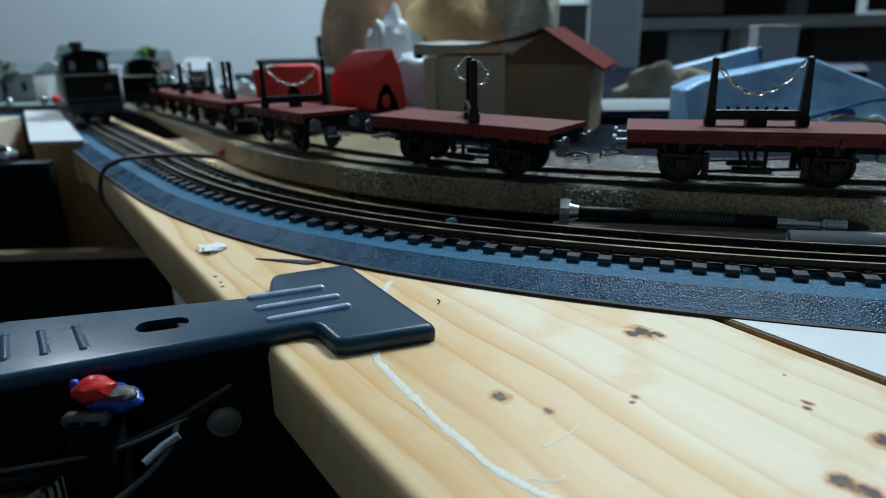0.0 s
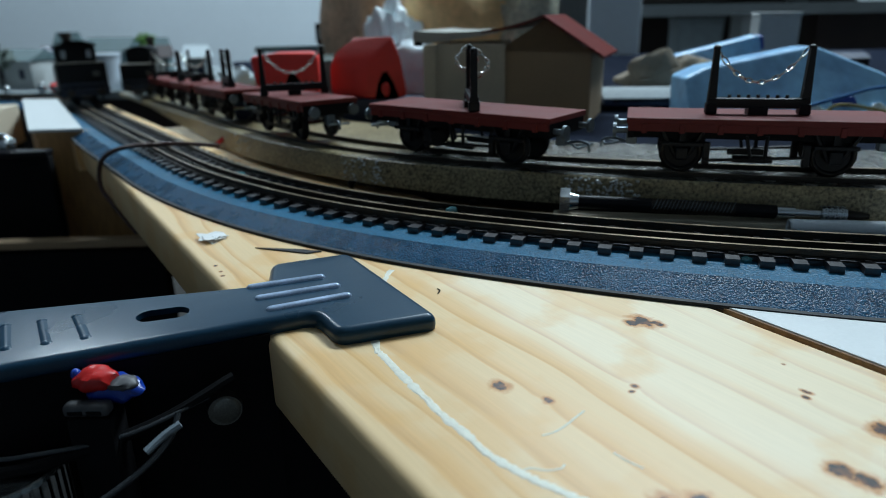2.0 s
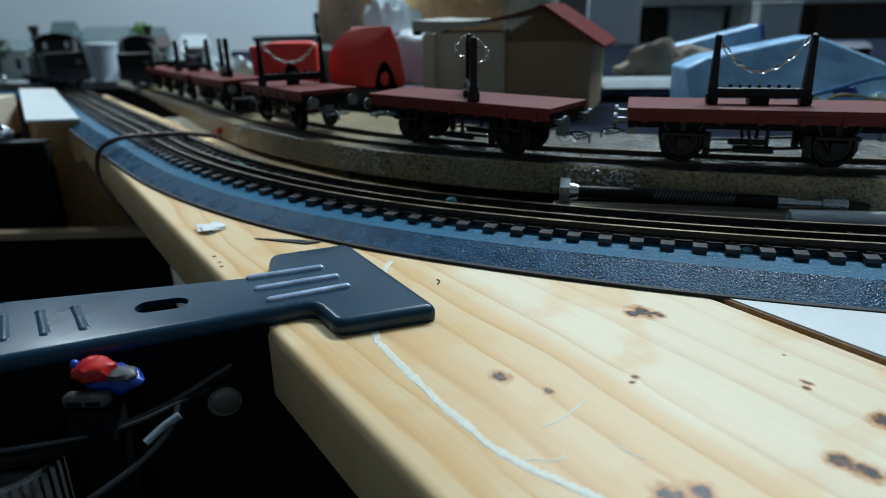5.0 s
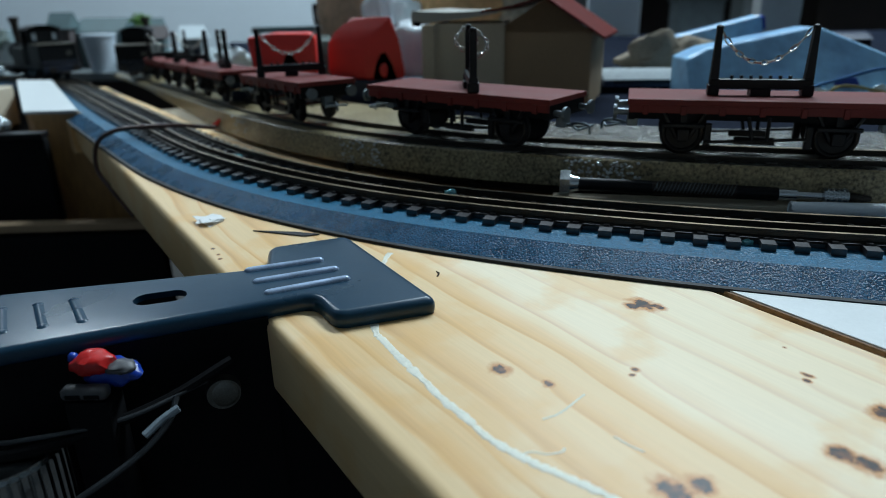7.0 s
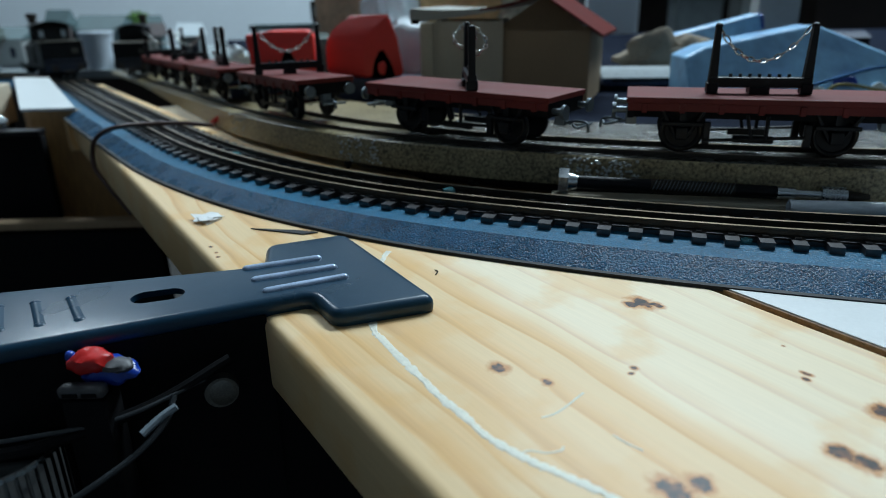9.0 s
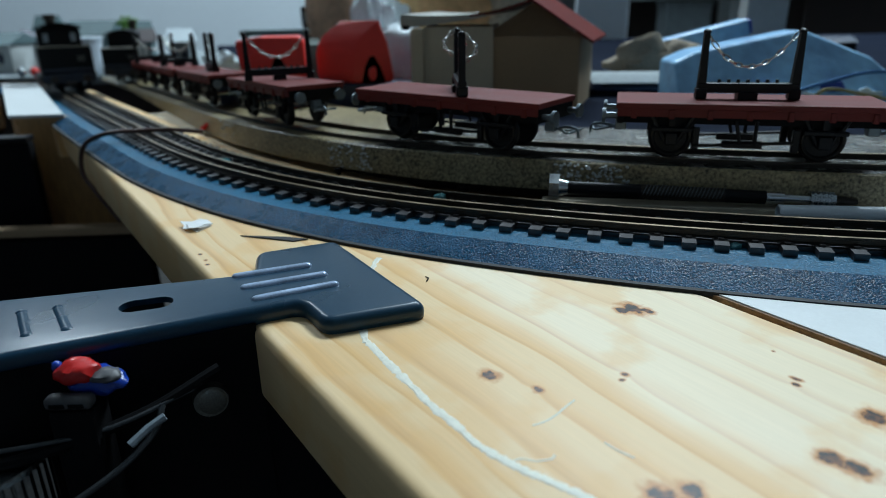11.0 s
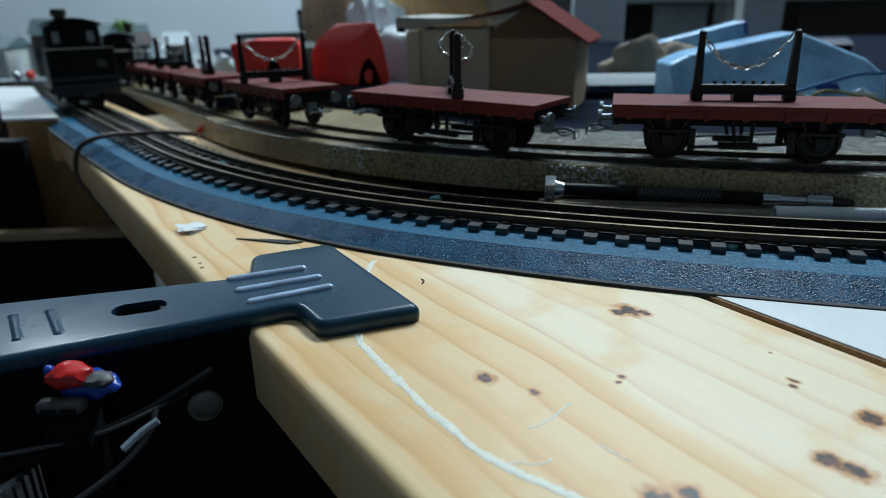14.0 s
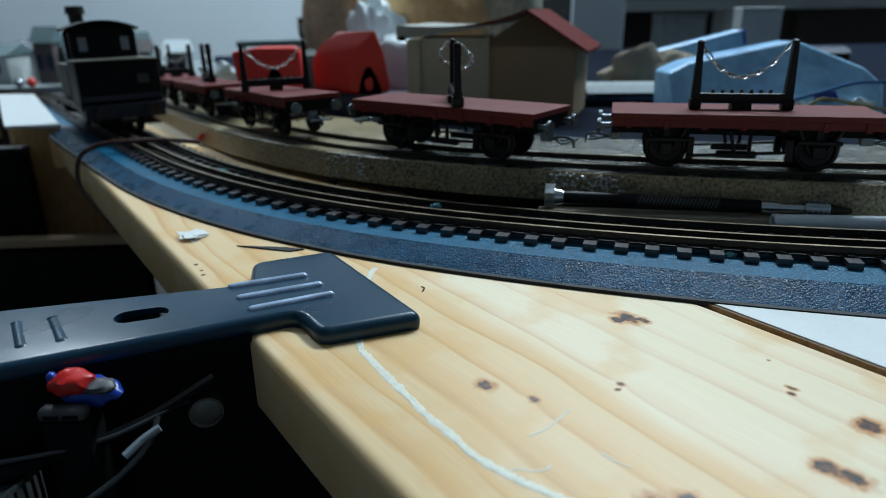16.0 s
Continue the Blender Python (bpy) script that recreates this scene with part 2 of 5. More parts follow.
M = {
    "black_metal": mat("black_enamel", (0.007, 0.038, 0.072), 0.30, 0.0, 0.2, 0.5, 20, 0.03, coat=0.1, spec=0.34),
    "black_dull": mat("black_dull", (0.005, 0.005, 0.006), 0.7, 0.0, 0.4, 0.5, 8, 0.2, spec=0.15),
    "black_plastic": mat("black_plastic", (0.008, 0.008, 0.010), 0.42, 0.0, 0.3, 0.4, 8, 0.08, spec=0.2),
    "loco_black": mat("loco_black", (0.004, 0.005, 0.006), 0.5, 0.0, 0.4, 0.6, 10, 0.08, spec=0.15),
    "loco_blue": mat("loco_blue", (0.006, 0.012, 0.026), 0.4, 0.0, 0.3, 0.6, 10, 0.05),
    "loco_green": mat("loco_olive", (0.042, 0.045, 0.038), 0.5, 0.0, 0.3, 0.6, 10, 0.05),
    "loco_rim": mat("worn_rim_metal", (0.16, 0.15, 0.12), 0.4, 0.3, 0.3, 0.6, 10, 0.05),
    "steel": mat("bright_steel", (0.62, 0.66, 0.68), 0.22, 1.0, 0.2, 0.4, 6, 0.1),
    "gunmetal": mat("gunmetal", (0.16, 0.19, 0.21), 0.42, 0.8, 0.3, 0.4, 5, 0.1),
    # Pale blue for the clamp's ribs: the tube's reflection put into the colour.
    "rib_glint": mat("enamel_glint", (0.36, 0.46, 0.62), 0.34, 0.4, 0.3, 0.5, 6, 0.05),
    "felt": mat("dark_felt", (0.012, 0.016, 0.028), 0.95, 0.0, 0.5, 2.0, 40, 0.3, spec=0.03),
    "varnish": mat("varnish_glint_drops", (0.66, 0.68, 0.66), 0.10, 0.0, 0.3, 1.0, 5, 0.1, coat=0.8),
    # Grey of the bright wall seen through cab windows; also a wire end.
    "pale_grey_tone": mat("pale_grey_tone", (0.26, 0.31, 0.35), 0.25, 0.0, 0.2, 1.0, 8, 0.05),
    "rivet": mat("dull_rivet", (0.22, 0.22, 0.20), 0.42, 1.0, 0.3, 0.5, 5, 0.1),
    "card_flap": mat("grey_card_flap", (0.40, 0.39, 0.35), 0.7, 0.0, 0.1, 1.5, 30, 0.1),
    "chain": mat("nickel_chain", (0.66, 0.66, 0.62), 0.28, 1.0, 0.2, 0.3, 4, 0.1),
    "rail": mat("rail_nickel_brown", (0.36, 0.28, 0.19), 0.34, 0.85, 0.35, 0.5, 12, 0.08),
    "rail_dark": mat("rail_dark", (0.040, 0.032, 0.025), 0.42, 0.5, 0.4, 0.5, 12, 0.1),
    "sleeper": mat("sleeper_plastic", (0.030, 0.026, 0.028), 0.34, 0.0, 0.3, 0.3, 5, 0.2, per_object=0.3, spec=0.9),
    "foam": mat("blue_black_foam", (0.006, 0.115, 0.215), 0.42, 0.0, 0.6, 0.8, 20, 1.0, depth=0.4, spec=0.25, spread=0.3),
    "foam_side": mat("foam_side_face", (0.004, 0.070, 0.150), 0.28, 0.0, 0.9, 0.6, 8, 0.8, depth=0.6, spec=0.14, spread=0.3),
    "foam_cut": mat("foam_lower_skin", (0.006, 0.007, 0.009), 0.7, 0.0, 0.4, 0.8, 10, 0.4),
    "deck": mat("red_brown_deck", (0.165, 0.024, 0.020), 0.55, 0.0, 0.25, 0.5, 18, 0.12, spec=0.22),
    "scenic": mat("speckled_olive_mat", (0.36, 0.29, 0.16), 0.36, 0.0, 0.7, 1.1, 30, 0.9, dark=(0.045, 0.034, 0.014), spread=0.25, coat=0.25, spec=0.5),
    "scenic_top": mat("grey_gloss_ballast", (0.09, 0.085, 0.07), 0.26, 0.0, 0.85, 3.0, 20, 1.0, spread=0.2, depth=0.8),
    "white": mat("white_laminate", (0.74, 0.76, 0.75), 0.38, 0.0, 0.06, 1.0, 30, 0.03),
    "ply_edge": mat("ply_edge", (0.24, 0.13, 0.055), 0.7, 0.0, 0.5, 1.0, 10, 0.4),
    "brown_ply": mat("brown_plywood", (0.20, 0.105, 0.048), 0.85, 0.0, 0.3, 1.2, 25, 0.2, (0.2, 1, 1), spec=0.1),
    "box_wood": mat("box_plywood", (0.56, 0.30, 0.11), 0.55, 0.0, 0.3, 2.5, 40, 0.15, (1, 1, 0.2)),
    "card": mat("brown_cardboard", (0.40, 0.275, 0.165), 0.8, 0.0, 0.12, 1.5, 30, 0.15),
    "card_pale": mat("pale_cardboard", (0.58, 0.50, 0.38), 0.8, 0.0, 0.12, 1.5, 30, 0.15),
    "card_red": mat("orange_brown_card", (0.30, 0.115, 0.06), 0.7, 0.0, 0.2, 1.5, 12, 0.1),
    "roof_red": mat("red_roof_card", (0.14, 0.020, 0.016), 0.8, 0.0, 0.25, 1.0, 18, 0.1, spec=0.1),
    "paper": mat("white_paper", (0.78, 0.78, 0.76), 0.7, 0.0, 0.06, 1.0, 12, 0.2),
    "glue": mat("dried_white_glue", (0.78, 0.75, 0.63), 0.5, 0.0, 0.16, 0.8, 4, 0.3),
    "glue_blue": mat("blue_green_glue", (0.14, 0.42, 0.46), 0.12, 0.0, 0.2, 0.8, 4, 0.4, coat=0.8),
    "red": mat("red_print", (0.80, 0.045, 0.035), 0.42, 0.0, 0.12, 0.9, 18, 0.25, (1, 1, 3)),
    "red_gloss": mat("red_cap", (0.60, 0.020, 0.018), 0.25, 0.0, 0.15, 1, 8, 0.05),
    "blue_gloss": mat("blue_cap", (0.010, 0.055, 0.40), 0.3, 0.0, 0.2, 1, 8, 0.05),
    "grey_soft": mat("grey_cap", (0.085, 0.085, 0.09), 0.5, 0.0, 0.2, 1, 8, 0.05),
    "blue_box": mat("blue_clear_plastic", (0.30, 0.58, 1.0), 0.35, 0.0, 0.4, 9.0, 30, 0.15),
    "blue_lit_side": mat("blue_plastic_lit", (0.40, 0.66, 1.0), 0.3, 0.0, 0.25, 5.0, 18, 0.1),
    "tube_white": mat("white_tube", (0.82, 0.88, 0.94), 0.3, 0.0, 0.06, 1, 15, 0.05),
    "rock": mat("ochre_rock_paper", (0.78, 0.51, 0.24), 0.8, 0.0, 0.3, 6.0, 40, 0.6),
    "rock_tan": mat("tan_cloth", (0.30, 0.245, 0.18), 0.9, 0.0, 0.3, 2.0, 25, 0.4),
    "rock_grey": mat("grey_moss_rock", (0.56, 0.53, 0.40), 0.85, 0.0, 0.5, 4.0, 18, 0.6),
    "rock_brown": mat("brown_rock_paper", (0.66, 0.45, 0.31), 0.8, 0.0, 0.3, 6.0, 50, 0.4),
    "bag": mat("white_plastic_bag", (0.84, 0.93, 0.98), 0.35, 0.0, 0.08, 3.0, 20, 0.4),
    "bag_solid": mat("white_tub_plastic", (0.70, 0.78, 0.86), 0.35, 0.0, 0.08, 3.0, 20, 0.05),
    "house_brown": mat("kit_brown", (0.12, 0.10, 0.10), 0.7, 0.0, 0.3, 2, 20, 0.1),
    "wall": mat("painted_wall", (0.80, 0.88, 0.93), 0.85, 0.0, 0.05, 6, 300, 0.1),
    "wall_dim": mat("bounce_cut_wall", (0.32, 0.36, 0.40), 0.85, 0.0, 0.05, 6, 300, 0.1),
    "ceiling": mat("white_ceiling", (0.70, 0.72, 0.72), 0.9, 0.0, 0.05, 6, 300, 0.1),
    "concrete": mat("grey_floor", (0.07, 0.065, 0.06), 0.8, 0.0, 0.3, 4, 200, 0.2),
    "wire_brown": mat("brown_wire", (0.075, 0.030, 0.022), 0.4, 0.0, 0.3, 1, 10, 0.05),
    "wire_grey": mat("grey_wire", (0.045, 0.05, 0.055), 0.35, 0.0, 0.2, 1, 10, 0.05),
    "wire_blue": mat("blue_wire", (0.03, 0.16, 0.42), 0.35, 0.0, 0.2, 1, 10, 0.05),
    "wire_yellow": mat("yellow_wire", (0.50, 0.42, 0.16), 0.35, 0.0, 0.2, 1, 10, 0.05),
    "shelf_grey": mat("grey_shelf", (0.15, 0.17, 0.175), 0.5, 0.1, 0.2, 2, 40, 0.05),
    "house_white": mat("kit_white", (0.60, 0.63, 0.62), 0.6, 0.0, 0.15, 2, 20, 0.1),
    "house_grey": mat("kit_grey", (0.27, 0.31, 0.32), 0.7, 0.0, 0.3, 2, 20, 0.1),
    "house_green": mat("kit_green", (0.11, 0.17, 0.18), 0.6, 0.0, 0.2, 2, 20, 0.1),
    "navy": mat("navy_paint", (0.014, 0.026, 0.062), 0.4, 0.0, 0.3, 2, 20, 0.05),
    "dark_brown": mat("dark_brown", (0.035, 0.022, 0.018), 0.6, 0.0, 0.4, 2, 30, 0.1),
    "leaf": mat("leaf_green", (0.10, 0.24, 0.035), 0.7, 0.0, 0.4, 1.5, 8, 0.3),
    "leaf_grey": mat("grey_green_moss", (0.17, 0.21, 0.19), 0.8, 0.0, 0.4, 1.5, 8, 0.3),
}


# ---- mesh helpers, in millimetres ----
def part(name, bm, material, parent=None, label="", smooth=False):
    me = bpy.data.meshes.new(name)
    bmesh.ops.recalc_face_normals(bm, faces=bm.faces)
    bmesh.ops.scale(bm, vec=(0.001, 0.001, 0.001), verts=bm.verts)
    bm.to_mesh(me)
    bm.free()
    me.materials.append(M[material] if isinstance(material, str) else material)
    if smooth:
        me.polygons.foreach_set("use_smooth", [True] * len(me.polygons))
        me.set_sharp_from_angle(angle=radians(40))
    ob = new(name, me)
    ob.parent = parent
    if label:
        ob["label"] = label
    return ob


def holder(name, m, label, category, group="", kind=""):
    ob = new(name)
    ob.empty_display_size = 0.005
    ob.matrix_world = m
    return tagged(ob, label, category, group, kind)


def mm(x, y, z, rz=0, rx=0, ry=0):
    return pose(x * 0.001, y * 0.001, z * 0.001, rx, ry, rz)


def box(bm, x0, x1, y0, y1, z0, z1, bevel=0.0, m=None, seg=2):
    vs = [bm.verts.new((x, y, z)) for x in (x0, x1) for y in (y0, y1) for z in (z0, z1)]
    fs = [bm.faces.new([vs[i] for i in q]) for q in ((0, 1, 3, 2), (4, 6, 7, 5), (0, 4, 5, 1), (2, 3, 7, 6), (0, 2, 6, 4), (1, 5, 7, 3))]
    if bevel:
        es = list({e for f in fs for e in f.edges})
        r = bmesh.ops.bevel(bm, geom=es, offset=bevel, segments=seg, profile=0.5, affect="EDGES")
        vs = list({v for f in r["faces"] for v in f.verts} | {v for v in vs if v.is_valid})
    if m:
        bmesh.ops.transform(bm, matrix=m, verts=vs)
    return bm


def rod(bm, p, q, r, n=12, r2=None, caps=True):
    p, q = Vector(p), Vector(q)
    d = q - p
    turn = d.to_track_quat("Z", "Y").to_matrix().to_4x4()
    bmesh.ops.create_cone(bm, cap_ends=caps, segments=n, radius1=r, radius2=r if r2 is None else r2, depth=d.length,
                          matrix=Matrix.Translation((p + q) / 2) @ turn)
    return bm


def prism(bm, outline, z0, z1, bevel=0.0, seg=2):
    """An upright solid over a plan outline."""
    lo = [bm.verts.new((x, y, z0)) for x, y in outline]
    hi = [bm.verts.new((x, y, z1)) for x, y in outline]
    top = bm.faces.new(hi)
    bm.faces.new(lo[::-1])
    for i in range(len(lo)):
        j = (i + 1) % len(lo)
        bm.faces.new((lo[i], lo[j], hi[j], hi[i]))
    if bevel:
        bmesh.ops.bevel(bm, geom=list(top.edges), offset=bevel, segments=seg, profile=0.5, affect="EDGES")
    return bm


def sweep(bm, line, profile, closed=True):
    """A profile of (right, up) offsets drawn along (x, y, z, heading) stations."""
    rows = []
    for x, y, z, h in line:
        rx, ry = math.sin(h), -math.cos(h)
        rows.append([bm.verts.new((x + rx * a, y + ry * a, z + b)) for a, b in profile])
    k = len(profile)
    for r, s in zip(rows, rows[1:]):
        for i in range(k if closed else k - 1):
            j = (i + 1) % k
            bm.faces.new((r[i], r[j], s[j], s[i]))
    if closed:
        bm.faces.new(rows[0][::-1])
        bm.faces.new(rows[-1])
    return bm


def smooth_line(pts, steps=8):
    """A rounded line through the given points."""
    p = [Vector(a) for a in pts]
    p = [2 * p[0] - p[1], *p, 2 * p[-1] - p[-2]]
    out = []
    for a, b, c, d in zip(p, p[1:], p[2:], p[3:]):
        for i in range(steps):
            t = i / steps
            out.append(0.5 * (2 * b + (c - a) * t + (2 * a - 5 * b + 4 * c - d) * t * t + (3 * b - a - 3 * c + d) * t ** 3))
    return out + [p[-2]]


def cable(bm, pts, r, n=8, steps=8):
    line = smooth_line(pts, steps)
    rows = []
    for i, p in enumerate(line):
        d = (line[min(i + 1, len(line) - 1)] - line[max(i - 1, 0)]).normalized()
        q = d.to_track_quat("Z", "Y")
        rows.append([bm.verts.new(p + q @ Vector((r * math.cos(a), r * math.sin(a), 0))) for a in (2 * math.pi * k / n for k in range(n))])
    for a, b in zip(rows, rows[1:]):
        for k in range(n):
            j = (k + 1) % n
            bm.faces.new((a[k], a[j], b[j], b[k]))
    bm.faces.new(rows[0][::-1])
    bm.faces.new(rows[-1])
    return bm


def lump(bm, c, size, rough=0.3, freq=0.06, sub=3, seed=0.0):
    """An uneven rounded mass."""
    r = bmesh.ops.create_icosphere(bm, subdivisions=sub, radius=1.0)
    for v in r["verts"]:
        d = v.co.normalized()
        k = 1 + rough * noise.noise(d / max(freq * 10, 0.01) + Vector((seed, 0, 0))) + rough * 0.4 * noise.noise(d * 5 + Vector((0, seed, 0)))
        v.co = Vector((c[0] + d.x * k * size[0], c[1] + d.y * k * size[1], c[2] + d.z * k * size[2]))
    return bm


# ---- the line of the two tracks ----
def lay(x, y, heading, pieces, step=2.0):
    """Stations (x, y, heading) along pieces of (length, curvature to the right)."""
    h, out = radians(heading), [(x, y, radians(heading))]
    for length, k in pieces:
        for _ in range(round(length / step)):
            h -= k * step
            x, y = x + math.cos(h) * step, y + math.sin(h) * step
            out.append((x, y, h))
    return out


BACK = [(x, y, h - math.pi) for x, y, h in lay(97.9, 187.0, 344.33, [(300, -1 / 600)])][:0:-1]
MAIN = BACK + lay(97.9, 187.0, 164.33, [(90, 1 / 673), (90, 1 / 306), (90, 1 / 407), (300, 1 / 9000), (360, -1 / 185), (240, 0)])
ZERO = len(BACK)


def raw_main(s, right=0.0):
    """The point s along the near track, shifted to its inner side, and the heading there."""
    f = min(max(s / 2.0 + ZERO, 0), len(MAIN) - 1.001)
    i = int(f)
    a, b = MAIN[i], MAIN[i + 1]
    x, y, h = (a[k] + (b[k] - a[k]) * (f - i) for k in range(3))
    return x + math.sin(h) * right, y - math.cos(h) * right, h


def main_fall(s):
    """The near track too sinks a little towards its far end."""
    return (1 + 0.22 * min(max((s - 404) / 246.0, 0), 1) ** 1.15) * (1 + 0.12 * min(max((s - 410) / 190.0, 0), 1))


def on_main(s, right=0.0):
    x, y, h = raw_main(s, right)
    x2, y2, _ = raw_main(s + 2, right)
    k, k2 = main_fall(s), main_fall(s + 2)
    return x * k, y * k, (h if k2 == k else math.atan2(y2 * k2 - y * k, x2 * k2 - x * k))


def level(fn, s, z):
    """The height z above the timber, carried down along the line."""
    return 73.3 + (z - 73.3) * (fall(s) if fn is on_inner else main_fall(s))


def inner(s):
    """How far the wagons' track lies from the near one."""
    t = min(max(s / 300.0, 0), 1)
    return 47 - 7 * t * t * (3 - 2 * t)


def fall(s):
    """The wagons' track draws off and runs downhill towards its far end: its spread from the eye's spot."""
    return 1 + 0.2 * min(max((s - 150) / 230.0, 0), 1.25) ** 1.5


def on_inner(s, right=0.0):
    x, y, h = raw_main(s, inner(s) + right)
    k = fall(s)
    x2, y2, _ = raw_main(s + 2, inner(s + 2) + right)
    k2 = fall(s + 2)
    return x * k, y * k, math.atan2(y2 * k2 - y * k, x2 * k2 - x * k)


def stations(fn, s0, s1, z, right=0.0, step=4.0):
    n = round((s1 - s0) / step)
    out = []
    for i in range(n + 1):
        s = s0 + (s1 - s0) * i / n
        x, y, h = fn(s, right)
        out.append((x, y, level(fn, s, z), h))
    return out


def two_tone(ob, other, test):
    """Gives the faces that pass the test a second material."""
    ob.data.materials.append(M[other])
    for p in ob.data.polygons:
        if test(p):
            p.material_index = 1
    return ob


# ---- the room ----
def room():
    def slab(name, label, x0, x1, y0, y1, z0, z1, material):
        bm = box(bmesh.new(), x0, x1, y0, y1, z0, z1)
        tagged(part(name, bm, material), label, "wall" if "wall" in name else name, kind="structure")

    slab("wall_north", "plain pale grey-blue painted wall", -2600, 3000, 2300, 2400, -750, 1600, "wall")
    # The three unseen walls are toned darker to cut the bounced fill light.
    slab("wall_south", "unseen room wall, toned darker to cut bounced light", -2600, 3000, -2000, -1900, -750, 1600, "wall_dim")
    slab("wall_west", "unseen room wall, toned darker to cut bounced light", -2700, -2600, -2000, 2400, -750, 1600, "wall_dim")
    slab("wall_east", "unseen room wall, toned darker to cut bounced light", 3000, 3100, -2000, 2400, -750, 1600, "wall_dim")
    slab("floor", "dark grey concrete floor", -2600, 3000, -1900, 2300, -850, -750, "concrete")
    slab("ceiling", "plain white ceiling", -2600, 3000, -1900, 2300, 1600, 1700, "ceiling")


# ---- frame timber and boards ----
BEAM = mm(-3.0, 90.4, 0, 123.6)


def timber():
    knots = [(18.1, -29.4, 1.7, 1.3), (8.0, -33.7, 0.9, 0.8), (21.4, -77.9, 2.7, 1.7), (1.6, -51.9, 0.7, 0.6),
             (18.6, -79.6, 1.6, 1.0), (22.4, -75.0, 1.5, 1.2), (0.6, -49.9, 0.4, 0.5),
             (-26.6, -28.6, 2.6, 2.0), (-27.8, -33.4, 1.5, 1.6), (-36.8, -58.9, 1.9, 1.6), (-40.6, -59.6, 2.0, 1.5), (-35.4, -77.0, 1.8, 1.9),
             (-20.2, -78.4, 0.9, 0.5), (-21.0, -76.4, 0.6, 0.5), (-10.9, -85.4, 0.35, 0.3), (127.2, -1.4, 0.6, 0.4), (121.0, -1.2, 0.5, 0.4), (117.0, -0.6, 0.5, 0.5)]
    t = holder("timber_beam", BEAM, "planed pale pine frame timber with dark knots and rounded edges", "timber")
    part("board", box(bmesh.new(), -170, 440, -100, 2.6, -21, 0, 2.6, seg=4), pine("planed_pine", knots), t, smooth=True)
    # Added screen: hides the bright wall and stands in for the shade below.
    part("shade_screen", box(bmesh.new(), 60, 436, -62, -58, -300, -21.2, 0.5), "black_dull", t, "added black screen standing in for the shade beneath")
    for x, y, z in ((-60, -12, -21), (300, -12, -21)):
        part("cross_batten", box(bmesh.new(), x, x + 40, -100, -45, -60, -21.2, 1), "box_wood", t)
    p = holder("white_board", BEAM, "white laminated board with a raw brown edge beside the timber", "board")
    part("top_sheet", box(bmesh.new(), -240, 52, -420, -101.2, -1.5, 0.6, 0.15), "white", p)
    part("core", box(bmesh.new(), -240, 52, -420, -100.4, -14, -1.7), "ply_edge", p)
    part("edge_strip", box(bmesh.new(), -240, 52, -101.0, -100.3, -1.6, 0.3, 0.2), "ply_edge", p, "torn brown plywood edge")
    g = holder("plywood_sheet", BEAM, "brown plywood sheet under both tracks", "board")
    part("sheet", box(bmesh.new(), 52.5, 330, -700, -100.5, -12, -0.4), "brown_ply", g)
    part("lower_sheet", box(bmesh.new(), 330.5, 620, -420, -100.5, -44, -34), "brown_ply", g)


def baseboard():
    t = holder("baseboard", mm(0, 0, 0), "raised board edged in speckled olive scenic mat, carrying the wagons", "board")
    line = stations(on_inner, -300, 540, 0, 0, 5)
    bm = bmesh.new()
    rows = []
    for i, (x, y, z, h) in enumerate(line):
        s = -300 + 5 * i
        rx, ry = math.sin(h), -math.cos(h)
        top, low = level(on_inner, s, 16.9), max(level(on_inner, s, 7.2), -0.2)
        row = []
        for a, z in ((-16.6, low), (-16.0, top + 0.6), (-15.2, top + 1.2)):
            fx, fy, fh = on_inner(s, a)
            row.append(bm.verts.new((fx, fy, max(z, low))))
        rows.append(row + [bm.verts.new((x + rx * 58, y + ry * 58, z)) for z in (top, low)])
    for a, b in zip(rows, rows[1:]):
        for j in range(5):
            bm.faces.new((a[j], a[(j + 1) % 5], b[(j + 1) % 5], b[j]))
    bm.faces.new(rows[0])
    bm.faces.new(rows[-1][::-1])
    two_tone(part("shelf_strip", bm, "scenic", t), "scenic_top", lambda p: abs(p.normal.z) > 0.9 and p.center.y < 0.30)
    back = [(x, y) for x, y, z, h in stations(on_inner, -300, 450, 0, 58.5, 10)]
    part("back_panel", prism(bmesh.new(), back + [(-330, 1100), (900, 1100), (900, 190)], -0.4, 9.4), "felt", t)
    # Set-back riser whose dark brown stands in for the shadowed gap below.
    front = [(x, y) for x, y, z, h in stations(on_inner, -300, 200, 0, 0, 10)]
    rear = [(x, y) for x, y, z, h in stations(on_inner, -300, 200, 0, 24.2, 10)]
    part("riser", prism(bmesh.new(), front + rear[::-1], -0.4, 5.0), "dark_brown", t)
    return t


# ---- tracks ----
RAIL = [(-1.1, 0), (1.1, 0), (1.1, 0.35), (0.35, 0.6), (0.3, 1.7), (0.55, 1.9), (0.55, 2.5), (-0.55, 2.5), (-0.55, 1.9), (-0.3, 1.7), (-0.35, 0.6), (-1.1, 0.35)]


